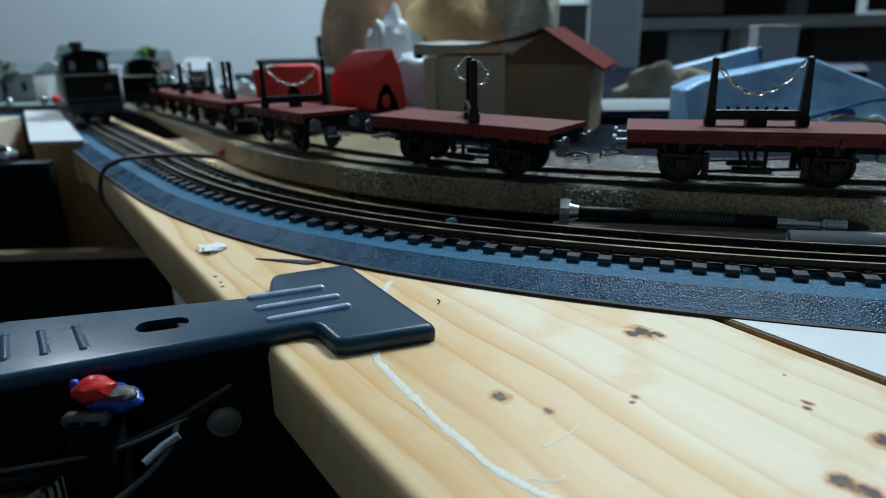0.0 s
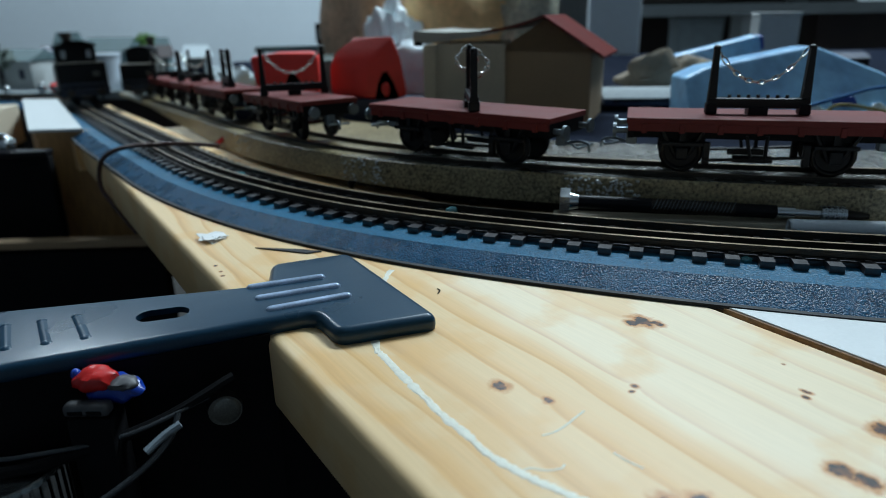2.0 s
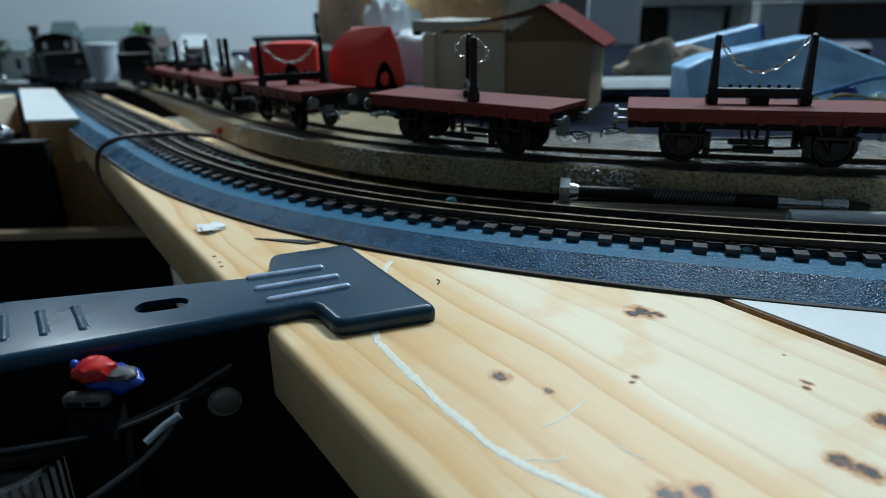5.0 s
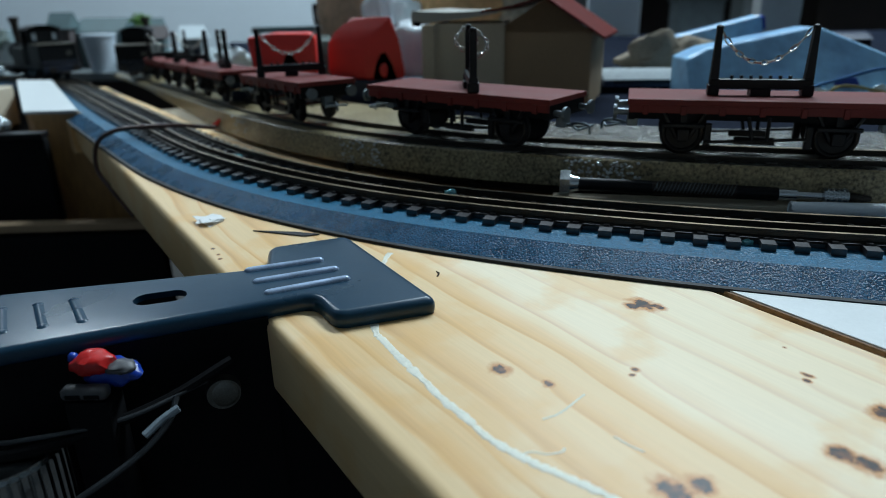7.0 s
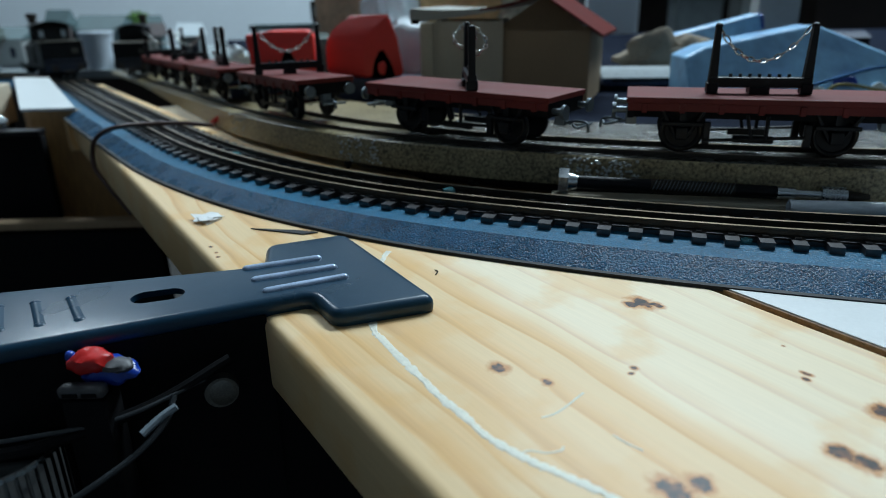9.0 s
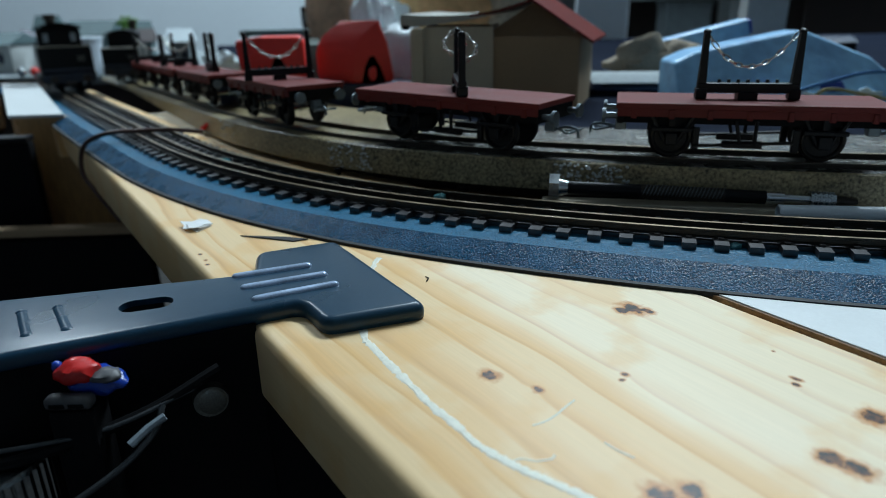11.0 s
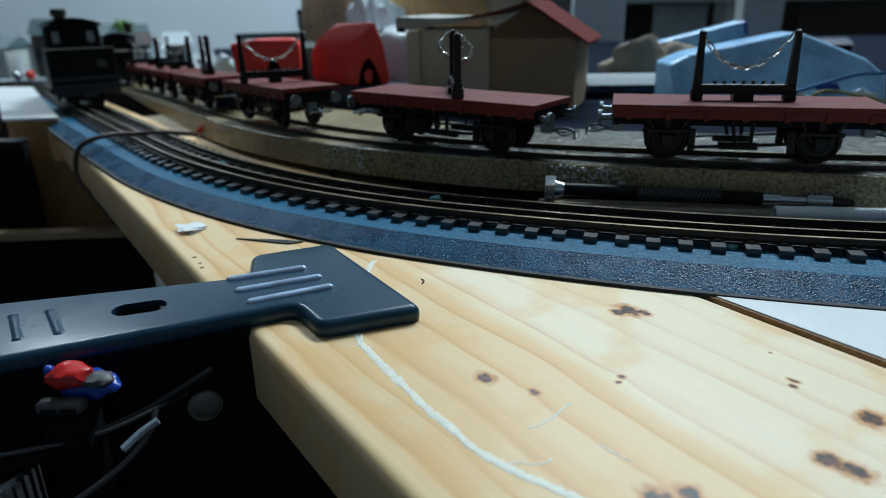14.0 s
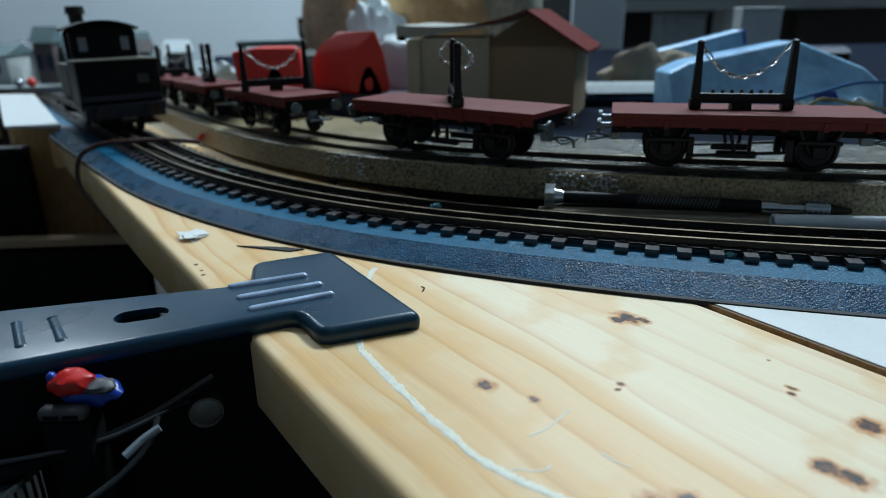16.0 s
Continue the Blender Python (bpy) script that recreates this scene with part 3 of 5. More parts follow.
def sleeper_mesh(half, rails):
    bm = bmesh.new()
    box(bm, -1.95, 1.95, -half, half, 0, 2.0)
    for r in rails:
        for k in (-1.7, 1.7):
            box(bm, -0.8, 0.8, r + k - 0.55, r + k + 0.55, 1.9, 2.6)
    for f in bm.faces:
        f.smooth = False
    bmesh.ops.recalc_face_normals(bm, faces=bm.faces)
    bmesh.ops.scale(bm, vec=(0.001,) * 3, verts=bm.verts)
    me = bpy.data.meshes.new("sleeper")
    bm.to_mesh(me)
    bm.free()
    me.materials.append(M["sleeper"])
    return me


def track(name, fn, s0, s1, z, rails, label, half, pitch, first):
    t = holder(name, mm(0, 0, 0), label, "model track")
    for r in rails:
        ob = part("rail", sweep(bmesh.new(), stations(fn, s0, s1, z + 2.0, r, 3), RAIL), "rail_dark", t)
        two_tone(ob, "rail", lambda p: p.normal.z > 0.9 and p.index % 12 == 6)
    me = sleeper_mesh(half, [-r for r in rails])
    rng = random.Random(4)
    s = first
    while s < s1 - 3:
        x, y, h = fn(s)
        ob = new("sleeper", me)
        ob.parent = t
        ob.matrix_basis = pose(x * 0.001, y * 0.001, (level(fn, s, z)) * 0.001, 0, 0, math.degrees(h) + rng.uniform(-0.7, 0.7))
        s += pitch + rng.uniform(-0.25, 0.25)
    part("web", sweep(bmesh.new(), stations(fn, s0, s1, z + 0.1, rails[0], 6), [(-1.4, 0), (1.4, 0), (1.4, 1.2), (-1.4, 1.2)]), "sleeper", t)
    return t


def roadbed():
    t = holder("roadbed", mm(0, 0, 0), "blue-black foam underlay strip beneath the rails", "roadbed")
    line = stations(on_main, -296, 980, 0, 0, 4)

    def flare(bm, share):
        """The strip's outer side spreads a little where it meets the white board."""
        bm.verts.ensure_lookup_table()
        for i, (x, y, z, h) in enumerate(line):
            k = min(1, max(0, (130 - (-296 + 4 * i)) / 190))
            for j, a in share:
                v = bm.verts[4 * i + j]
                v.co.x -= math.sin(h) * a * k
                v.co.y += math.cos(h) * a * k
        return bm

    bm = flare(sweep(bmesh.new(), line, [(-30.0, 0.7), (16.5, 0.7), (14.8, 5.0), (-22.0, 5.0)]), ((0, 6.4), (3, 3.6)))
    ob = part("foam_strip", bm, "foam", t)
    # Side faces take a darker blue than the top.
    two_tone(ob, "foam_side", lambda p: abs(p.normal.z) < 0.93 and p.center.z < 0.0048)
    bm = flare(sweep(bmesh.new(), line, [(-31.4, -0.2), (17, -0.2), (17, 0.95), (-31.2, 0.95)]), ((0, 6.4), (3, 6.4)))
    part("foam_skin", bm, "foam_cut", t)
    b = holder("track_board", mm(0, 0, 0), "narrow pine board carrying the far end of the track", "board")
    part("board", sweep(bmesh.new(), stations(on_main, 420, 540, 0, 0, 6), [(-31, -20), (20, -20), (20, -0.3), (-31, -0.3)]), pine("track_board_pine"), b)
    # The same board's far end, darkened to put the shade there into its colour.
    part("far_board", sweep(bmesh.new(), stations(on_main, 541, 980, 0, 0, 10), [(-30, -14), (20, -14), (20, -0.3), (-30, -0.3)]), "dark_brown", b, "far end of the board with the shade painted dark")


# ---- bolster wagons ----
def link(bm, c, ax, side, length=2.0, width=1.5, r=0.3):
    """One oval chain link centred on c, long axis ax."""
    ax, side = Vector(ax).normalized(), Vector(side).normalized()
    side = (side - ax * side.dot(ax)).normalized()
    up = ax.cross(side)
    rows = []
    n, k = 12, 5
    for i in range(n):
        a = 2 * math.pi * i / n
        d = ax * math.cos(a) * length / 2 + side * math.sin(a) * width / 2
        o = d.normalized()
        rows.append([bm.verts.new(Vector(c) + d + o * r * math.cos(b) + up * r * math.sin(b)) for b in (2 * math.pi * j / k for j in range(k))])
    for i in range(n):
        for j in range(k):
            a, b = rows[i], rows[(i + 1) % n]
            bm.faces.new((a[j], a[(j + 1) % k], b[(j + 1) % k], b[j]))


def lathe(bm, c, axis, profile, n=28):
    """A round solid about the y axis through c: (out along axis, radius) from hub to rim."""
    rows = []
    for d, r in profile:
        rows.append([bm.verts.new((c[0] + r * math.cos(2 * math.pi * i / n), c[1] + axis * d, c[2] + r * math.sin(2 * math.pi * i / n))) for i in range(n)])
    for a, b in zip(rows, rows[1:]):
        for i in range(n):
            j = (i + 1) % n
            bm.faces.new((a[i], a[j], b[j], b[i]))
    bm.faces.new(rows[0])
    bm.faces.new(rows[-1])
    return bm


def wheel_shape(r, w):
    return [(w + 0.4, 0.12 * r), (w + 0.4, 0.24 * r), (w * 0.35, 0.28 * r), (w * 0.35, 0.78 * r), (w * 0.9, 0.84 * r), (w, 0.95 * r), (w * 0.8, r), (0, r * 1.01), (-0.3, r * 1.09), (-1.0, r * 1.09), (-1.2, r * 0.9), (-0.9, 0.2 * r)]


def wheel_part(parent, x, y):
    s = 1 if y > 0 else -1
    w = part("wheel", lathe(bmesh.new(), (x, y, 6.9), s, wheel_shape(6.9, 1.5)), "black_plastic", parent)
    line = [(x + math.cos(2 * math.pi * i / 28) * 6.4, y + 1.5 * s, 6.9 + math.sin(2 * math.pi * i / 28) * 6.4) for i in range(29)]
    part("rim", cable(bmesh.new(), line, 0.28, 5, 1), "rail_dark", w, "worn metal wheel rim")


def bolster(parent, deck, turn, slack=False):
    b = part("bolster", box(bmesh.new(), -16.4, 16.4, -1.8, 1.8, deck + 2.2, deck + 5.6, 0.5), "black_plastic", parent)
    b.matrix_basis = pose(0, 0, 0, 0, 0, turn)
    part("pivot", box(bmesh.new(), -3.2, 3.2, -3, 3, deck - 0.2, deck + 2.6, 0.3), "black_plastic", b)
    for s in (-1, 1):
        bm = bmesh.new()
        for z0, z1, w0, w1 in ((deck + 3.4, deck + 9, 1.55, 1.3), (deck + 9, deck + 22, 1.3, 0.85)):
            vs = []
            for z, w in ((z0, w0), (z1, w1)):
                vs.append([bm.verts.new((s * 15.0 + a * w, c * 1.3, z)) for a, c in ((-1, -1), (1, -1), (1, 1), (-1, 1))])
            for i in range(4):
                j = (i + 1) % 4
                bm.faces.new((vs[0][i], vs[0][j], vs[1][j], vs[1][i]))
            bm.faces.new(vs[1])
        lump(bm, (s * 15.0, 0, deck + 22.2), (1.3, 1.3, 1.1), 0.1, sub=2)
        part("post", bm, "black_plastic", b)
        part("foot", box(bmesh.new(), s * 15.0 - 1.9, s * 15.0 + 1.9, -2.2, 2.2, deck + 0.1, deck + 3.8, 0.5), "black_plastic", b)
    for k in range(7):
        x = -9.3 + 3.1 * k
        part("stud", rod(bmesh.new(), (x, 0, deck + 5.5), (x, 0, deck + 6.6), 0.6, 8), "black_plastic", b)
    n = 14
    pts = [Vector((-14.4 + 29.2 * i / n, -1.2, deck + 22.2 - 11.5 * (1 - (2 * i / n - 1) ** 2))) for i in range(n + 1)]
    for i, (p, q) in enumerate(zip(pts, pts[1:])):
        bm = bmesh.new()
        link(bm, (p + q) / 2, q - p, (0, 1, 0.3) if i % 2 else (0, 0.3, 1), (q - p).length + 0.5)
        part("chain_link", bm, "chain", b, "bright nickel chain link" if i == 0 else "", smooth=True)
    for sx in (-1, 1) if slack else ():
        pts = [Vector((sx * 14.5, sx * (1.2 + 4.2 * math.sin(math.pi * i / 7)), deck + 22 - 1.6 * i + 0.04 * i * i)) for i in range(8)]
        for i, (p, q) in enumerate(zip(pts, pts[1:])):
            bm = bmesh.new()
            link(bm, (p + q) / 2, q - p, (1, 0, 0.3) if i % 2 else (0.3, 0, 1), (q - p).length + 0.5)
            part("chain_link", bm, "chain", b, smooth=True)


def bolster_wagon(m, turn, label, L=86.0, W=28.0, wb=48.0):
    """A four-wheeled flat wagon, on the rail top, x along it."""
    t = holder("bolster_wagon", m, label, "model wagon", "train of bolster wagons")
    top = 19.0
    bm = box(bmesh.new(), -L / 2, L / 2, -W / 2, W / 2, top - 2.0, top, 0.25)
    part("deck", bm, "deck", t, "red-brown plank deck")
    for s in (-1, 1):
        bm = box(bmesh.new(), -L / 2 + 0.6, L / 2 - 0.6, s * (W / 2 - 1.2) - 0.7, s * (W / 2 - 1.2) + 0.7, top - 4.6, top - 1.9)
        part("side_sill", bm, "deck", t)
        for k in range(7):
            x = -L / 2 + 6 + (L - 12) * k / 6
            part("stake_pocket", box(bmesh.new(), x - 0.9, x + 0.9, s * (W / 2 - 0.6) - 0.7, s * (W / 2 - 0.6) + 0.7, top - 5.2, top - 2.1, 0.2), "deck", t)
        bm = box(bmesh.new(), -L / 2 + 1.5, L / 2 - 1.5, s * 8.6 - 1, s * 8.6 + 1, top - 7.4, top - 4.2)
        part("sole_bar", bm, "black_dull", t)
        part("headstock", box(bmesh.new(), s * (L / 2 - 1.6) - 1.1, s * (L / 2 - 1.6) + 1.1, -W / 2 + 1, W / 2 - 1, top - 7.2, top - 2.0, 0.3), "black_dull", t)
        for w in (-1, 1):
            x = w * wb / 2
            bm = bmesh.new()
            for d in (-1, 1):
                rod(bm, (x + d * 6.5, s * 10.4, top - 5), (x + d * 1.8, s * 10.4, 5.4), 0.8, 6)
            box(bm, x - 2.0, x + 2.0, s * 11.2 - 1.3, s * 11.2 + 1.3, 4.6, 8.8, 0.4)
            box(bm, x - 6.8, x + 6.8, s * 11.4 - 0.8, s * 11.4 + 0.8, 9.2, 10.6, 0.3)
            box(bm, x - 1.0, x + 1.0, s * 10.4 - 0.5, s * 10.4 + 0.5, 6, top - 5)
            part("axle_guard", bm, "black_plastic", t)
            wheel_part(t, x, s * 7.6)
        # brake gear between the wheels
        bm = bmesh.new()
        rod(bm, (-15, s * 10, 6.2), (17, s * 10, 4.2), 0.55, 6)
        rod(bm, (-3, s * 10, top - 6), (-3, s * 10, 5), 0.7, 6)
        rod(bm, (3.5, s * 10, top - 6), (1.5, s * 10, 5), 0.6, 6)
        box(bm, -17, -14.6, s * 8.8 - 1, s * 8.8 + 1, 2.6, 10.5, 0.4)
        box(bm, 14.6, 17, s * 8.8 - 1, s * 8.8 + 1, 2.6, 10.5, 0.4)
        box(bm, -6, 7, s * 7 - 1, s * 7 + 1, 3.4, 5.8, 0.4)
        part("brake_gear", bm, "black_plastic", t)
        for w in (-1, 1):
            bm = bmesh.new()
            x = w * (L / 2 - 0.6)
            rod(bm, (x, s * 9.6, top - 5.0), (x + w * 4.2, s * 9.6, top - 5.0), 1.1, 10)
            rod(bm, (x + w * 4.0, s * 9.6, top - 5.0), (x + w * 5.2, s * 9.6, top - 5.0), 2.5, 14)
            part("buffer", bm, "gunmetal", t, "dull metal buffer")
    for w in (-1, 1):
        part("axle", rod(bmesh.new(), (w * wb / 2, -10.5, 6.9), (w * wb / 2, 10.5, 6.9), 0.9, 8), "steel", t)
        bm = bmesh.new()
        x = w * (L / 2 - 2)
        cable(bm, [(x, 0, 9.5), (x + w * 4, 0, 8.2), (x + w * 8.2, -4.5, 8), (x + w * 9.6, -4.6, 8.4), (x + w * 9.6, 4.6, 8.4), (x + w * 8.2, 4.5, 8), (x + w * 4, 0, 8.2)], 0.42, 6, 4)
        cable(bm, [(x + w * 2, 0, 8.5), (x + w * 6, 0, 9.5), (x + w * 10, 0, 9.0), (x + w * 10.8, 0, 6)], 0.5, 6, 4)
        box(bm, x - 2, x + 2, -2, 2, 7.6, 12, 0.4)
        part("coupling", bm, "gunmetal", t, "thin wire hook coupling")
    bolster(t, top, turn, "endways" in label)
    return t


def chord(fn, s, reach, z):
    """The pose of a vehicle that stands on the line with its axles at s - reach and s + reach."""
    a, b = fn(s - reach), fn(s + reach)
    za, zb = level(fn, s - reach, z), level(fn, s + reach, z)
    d = Vector((b[0] - a[0], b[1] - a[1], zb - za))
    turn = Euler((0, -math.atan2(d.z, math.hypot(d.x, d.y)), math.atan2(d.y, d.x))).to_matrix().to_4x4()
    return Matrix.Translation(((a[0] + b[0]) * 0.0005, (a[1] + b[1]) * 0.0005, (za + zb) * 0.0005)) @ turn


def wagons():
    lab = "red-brown four-wheeled flat wagon with black chained bolster"
    for s, slew, turn, label in ((1.5, 0, 3, lab + " turned lengthwise"), (115, -12, -51, lab + " swung endways"),
                           (233, -4, 68, lab + " set across the deck"), (318, 0, -7, lab), (376, 0, 36, lab), (428, 0, 84, lab + " set across the deck"), (-117, 0, 40, lab)):
        bolster_wagon(chord(on_inner, s, 26, 20.1) @ pose(0, 0, 0, 0, 0, slew), turn, label)


# ---- the tank engine that runs on the near track ----
def tank_engine(name, m, label, k=1.0, glass="pale_grey_tone"):
    t = holder(name, m, label, "model locomotive")

    def add(n, bm, material, lab="", parent=None, smooth=False):
        bmesh.ops.scale(bm, vec=(k, k, k), verts=bm.verts)
        return part(n, bm, material, parent or t, lab, smooth)

    add("footplate", box(bmesh.new(), -58, 54, -21.6, 21.6, 14, 16.4, 0.3), "loco_black")
    for s in (-1, 1):
        add("footplate_edge", box(bmesh.new(), -58, 54, s * 22.0 - 0.35, s * 22.0 + 0.35, 13.6, 16.9, 0.2), "loco_green", "pale worn footplate edge")
    add("rear_beam", box(bmesh.new(), -60, -58.1, -21, 21, 8.5, 16.4, 0.4), "loco_blue", "dark blue buffer beam")
    add("front_beam", box(bmesh.new(), 54.1, 56, -20, 20, 8.5, 16.4, 0.4), "loco_black")
    bunker = add("bunker", box(bmesh.new(), -57, -30.2, -21, 21, 16.5, 39.5, 0.5), "loco_black")
    add("bunker_rail", box(bmesh.new(), -57.6, -30.2, -21.6, 21.6, 39.6, 40.5, 0.3), "loco_rim", "pale metal bunker rim", bunker)
    add("number_plate", box(bmesh.new(), -57.6, -57.1, -15, -9, 27, 32, 0.1), "loco_green", "grey number plate", bunker)
    add("lower_band", box(bmesh.new(), -58, -57.1, -20.6, 20.6, 18.4, 21.2, 0.2), "loco_blue", "dark blue band", bunker)
    for s in (-1, 1):
        add("bunker_side", box(bmesh.new(), -56, -31, s * 21.3 - 0.25, s * 21.3 + 0.25, 17.5, 38.5, 0.1), "loco_green", "olive bunker side", bunker)
    # cab with two rear windows, open sides
    cab = add("cab_rear", bmesh.new(), "loco_black")
    for x0, x1, z0, z1 in ((-16.8, -13.5, 39, 56), (-9.0, 9.0, 39, 56), (13.5, 16.8, 39, 56), (-13.5, -9.0, 39, 44.5), (9.0, 13.5, 39, 44.5),
                           (-13.5, -9.0, 52, 57), (9.0, 13.5, 52, 57)):
        add("cab_sheet", box(bmesh.new(), -30, -29, x0, x1, z0, z1), "loco_black", "", cab)
    # Panes are opaque: what shows through is painted as a flat tone.
    for s in (-1, 1):
        add("cab_window", box(bmesh.new(), -29.7, -29.3, s * 11.25 - 2.25, s * 11.25 + 2.25, 44.5, 52), glass, "cab window with the view behind painted in", cab)
    for s in (-1, 1):
        add("cab_side", box(bmesh.new(), -28.8, -9, s * 17.2 - 0.5, s * 17.2 + 0.5, 16.5, 36), "loco_black")
        add("cab_pillar", box(bmesh.new(), -13, -9, s * 17.2 - 0.5, s * 17.2 + 0.5, 36, 55), "loco_black")
        add("cab_pillar", box(bmesh.new(), -28.8, -25, s * 17.2 - 0.5, s * 17.2 + 0.5, 36, 55), "loco_black")
        add("side_tank", box(bmesh.new(), -8.5, 26, s * 14.4 - 4.6, s * 14.4 + 4.6, 16.5, 37, 0.8), "loco_green", "olive-black side tank")
        for x in (-50, -24, 0, 24):
            r = 8.0 if x > -40 else 5.0
            add("wheel", lathe(bmesh.new(), (x, s * 7.6, r), s, wheel_shape(r, 1.8), 26), "loco_black")
        add("coupling_rod", box(bmesh.new(), -25, 25, s * 10.4 - 0.5, s * 10.4 + 0.5, 6.2, 8, 0.3), "steel", "bright coupling rod")
        add("cylinder", rod(bmesh.new(), (34, s * 14, 10), (47, s * 14, 10), 5.2, 18), "loco_black")
        add("buffer", rod(rod(bmesh.new(), (-60, s * 13, 12.4), (-65, s * 13, 12.4), 1.5, 10), (-64.6, s * 13, 12.4), (-66, s * 13, 12.4), 3.4, 16), "rail_dark")
        add("step", box(bmesh.new(), -38, -30, s * 17 - 1, s * 17 + 1, 4, 14, 0.3), "loco_black")
    add("cab_front", box(bmesh.new(), -9.2, -8.6, -17, 17, 16.5, 56), "loco_black")
    bm = bmesh.new()
    arc = [(-19.4 + 38.8 * i / 14) for i in range(15)]
    prof = [(y, 57.0 + 4.2 * (1 - (y / 19.4) ** 2)) for y in arc]
    rows = [[bm.verts.new((x, y, z + dz)) for y, z in prof for dz in (0,)] for x in (-33, -5)]
    low = [[bm.verts.new((x, y, z - 1.2)) for y, z in prof] for x in (-33, -5)]
    for i in range(14):
        bm.faces.new((rows[0][i], rows[0][i + 1], rows[1][i + 1], rows[1][i]))
        bm.faces.new((low[0][i], low[1][i], low[1][i + 1], low[0][i + 1]))
        bm.faces.new((rows[0][i], low[0][i], low[0][i + 1], rows[0][i + 1]))
        bm.faces.new((rows[1][i], rows[1][i + 1], low[1][i + 1], low[1][i]))
    for e in (0, 14):
        bm.faces.new((rows[0][e], rows[1][e], low[1][e], low[0][e]))
    add("cab_roof", bm, "loco_black")
    for x in (-29.5, -8.9):
        bm = bmesh.new()
        vs = [bm.verts.new((x, y * 0.88, z - 1.1)) for y, z in prof]
        bm.faces.new([bm.verts.new((x, 17.0, 55)), bm.verts.new((x, -17.0, 55)), *vs])
        bmesh.ops.solidify(bm, geom=bm.faces[:], thickness=0.5)
        add("gable", bm, "loco_black")
    add("boiler", rod(bmesh.new(), (-16, 0, 31), (40, 0, 31), 10.2, 28), "loco_black", smooth=True)
    add("smokebox", rod(bmesh.new(), (40, 0, 31), (54, 0, 31), 11.2, 28), "loco_black", smooth=True)
    bm = rod(bmesh.new(), (47, 0, 41), (47, 0, 66), 3.4, 18, 4.6)
    rod(bm, (47, 0, 66), (47, 0, 71), 6.2, 18, 5.6)
    add("chimney", bm, "rail_dark", "grey-black chimney", smooth=True)
    bm = lump(bmesh.new(), (14, 0, 42), (6, 6, 7.5), 0.0, sub=3)
    add("dome", bm, "loco_green", smooth=True)
    add("safety_valve", rod(bmesh.new(), (-2, 0, 40), (-2, 0, 48), 2.2, 12), "rail", "brass safety valve")
    add("frame_block", box(bmesh.new(), -52, 50, -6, 6, 4.5, 14), "loco_black")
    add("coupling", box(bmesh.new(), -66, -57, -4, 4, 7, 9, 0.4), "rail_dark")
    return t


# ---- the black metal clamp over the timber ----
def clamp():
    """Plan in its own axes: x along the arm towards the head."""
    ang = 17.6
    t = holder("metal_clamp", mm(-33.3, 148.9, 0, ang), "black enamelled pressed-metal clamp gripping the timber", "clamp")

    def rounded(pts, r, n=4):
        out = []
        k = len(pts)
        for i in range(k):
            p, a, b = Vector(pts[i]), Vector(pts[i - 1]), Vector(pts[(i + 1) % k])
            u, v = (a - p).normalized(), (b - p).normalized()
            for j in range(n + 1):
                s = j / n
                out.append(tuple((p + u * r * (1 - s)) * (1 - s) + (p + v * r * s) * s))
        return out

    # arm plate, widening away from the head, with its long slot
    top = 4.2

    def front(x):
        return 2.4 + 0.089 * x

    def back(x):
        return 25.4 - 0.085 * x

    slot = []
    for i in range(24):
        a = 2 * math.pi * (i + 0.5) / 24
        slot.append((-34.6 + (2.9 if math.cos(a) > 0 else -2.9) + 3.4 * math.cos(a), 14.0 + 3.5 * math.sin(a)))
    plan = rounded([(-190, front(-190)), (1.6, front(1.6)), (4.9, -10.6), (30.6, -10.2), (17.8, 44.2), (-6.4, 42.4), (-8.4, back(-8.4)), (-190, back(-190))], 3.6, 7)
    n = len(plan)
    outward = []
    for i in range(n):
        d = Vector(plan[(i + 1) % n]) - Vector(plan[i - 1])
        outward.append(Vector((d.y, -d.x)).normalized())
    bm = bmesh.new()
    rings = []
    for inset, z in [(0.9, -0.6), (0.15, 0.2), (0.0, 1.4)] + [(2.3 * (1 - math.cos(a)), top - 2.3 + 2.3 * math.sin(a)) for a in (0.2, 0.5, 0.8, 1.1, 1.35, math.pi / 2)]:
        rings.append([bm.verts.new((p[0] - o.x * inset, p[1] - o.y * inset, z)) for p, o in zip(plan, outward)])
    for a, b in zip(rings, rings[1:]):
        for i in range(n):
            bm.faces.new((a[i], a[(i + 1) % n], b[(i + 1) % n], b[i]))
    hole = [bm.verts.new((x, y, top)) for x, y in slot]
    deep = [bm.verts.new((x, y, top - 1.6)) for x, y in slot]
    edges = [bm.edges.new((u, v)) for u, v in zip(hole, hole[1:] + hole[:1])]
    edges += [bm.edges.get((u, v)) for u, v in zip(rings[-1], rings[-1][1:] + rings[-1][:1])]
    bmesh.ops.triangle_fill(bm, edges=edges, use_beauty=True)
    for i in range(24):
        bm.faces.new((hole[i], hole[(i + 1) % 24], deep[(i + 1) % 24], deep[i]))
    part("pressed_body", bm, "black_metal", t, smooth=True)
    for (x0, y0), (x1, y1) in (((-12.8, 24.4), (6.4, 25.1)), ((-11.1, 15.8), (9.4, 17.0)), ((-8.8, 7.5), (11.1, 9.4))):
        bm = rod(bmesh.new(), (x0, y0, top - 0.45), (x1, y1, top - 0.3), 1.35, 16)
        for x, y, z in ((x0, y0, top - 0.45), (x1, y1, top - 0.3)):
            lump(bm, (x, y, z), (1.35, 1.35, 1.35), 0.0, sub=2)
        part("pressed_rib", bm, "rib_glint", t, smooth=True)
    for k in range(3):
        x0, x1 = -51.0 - 8.2 * k, -55.2 - 7.8 * k
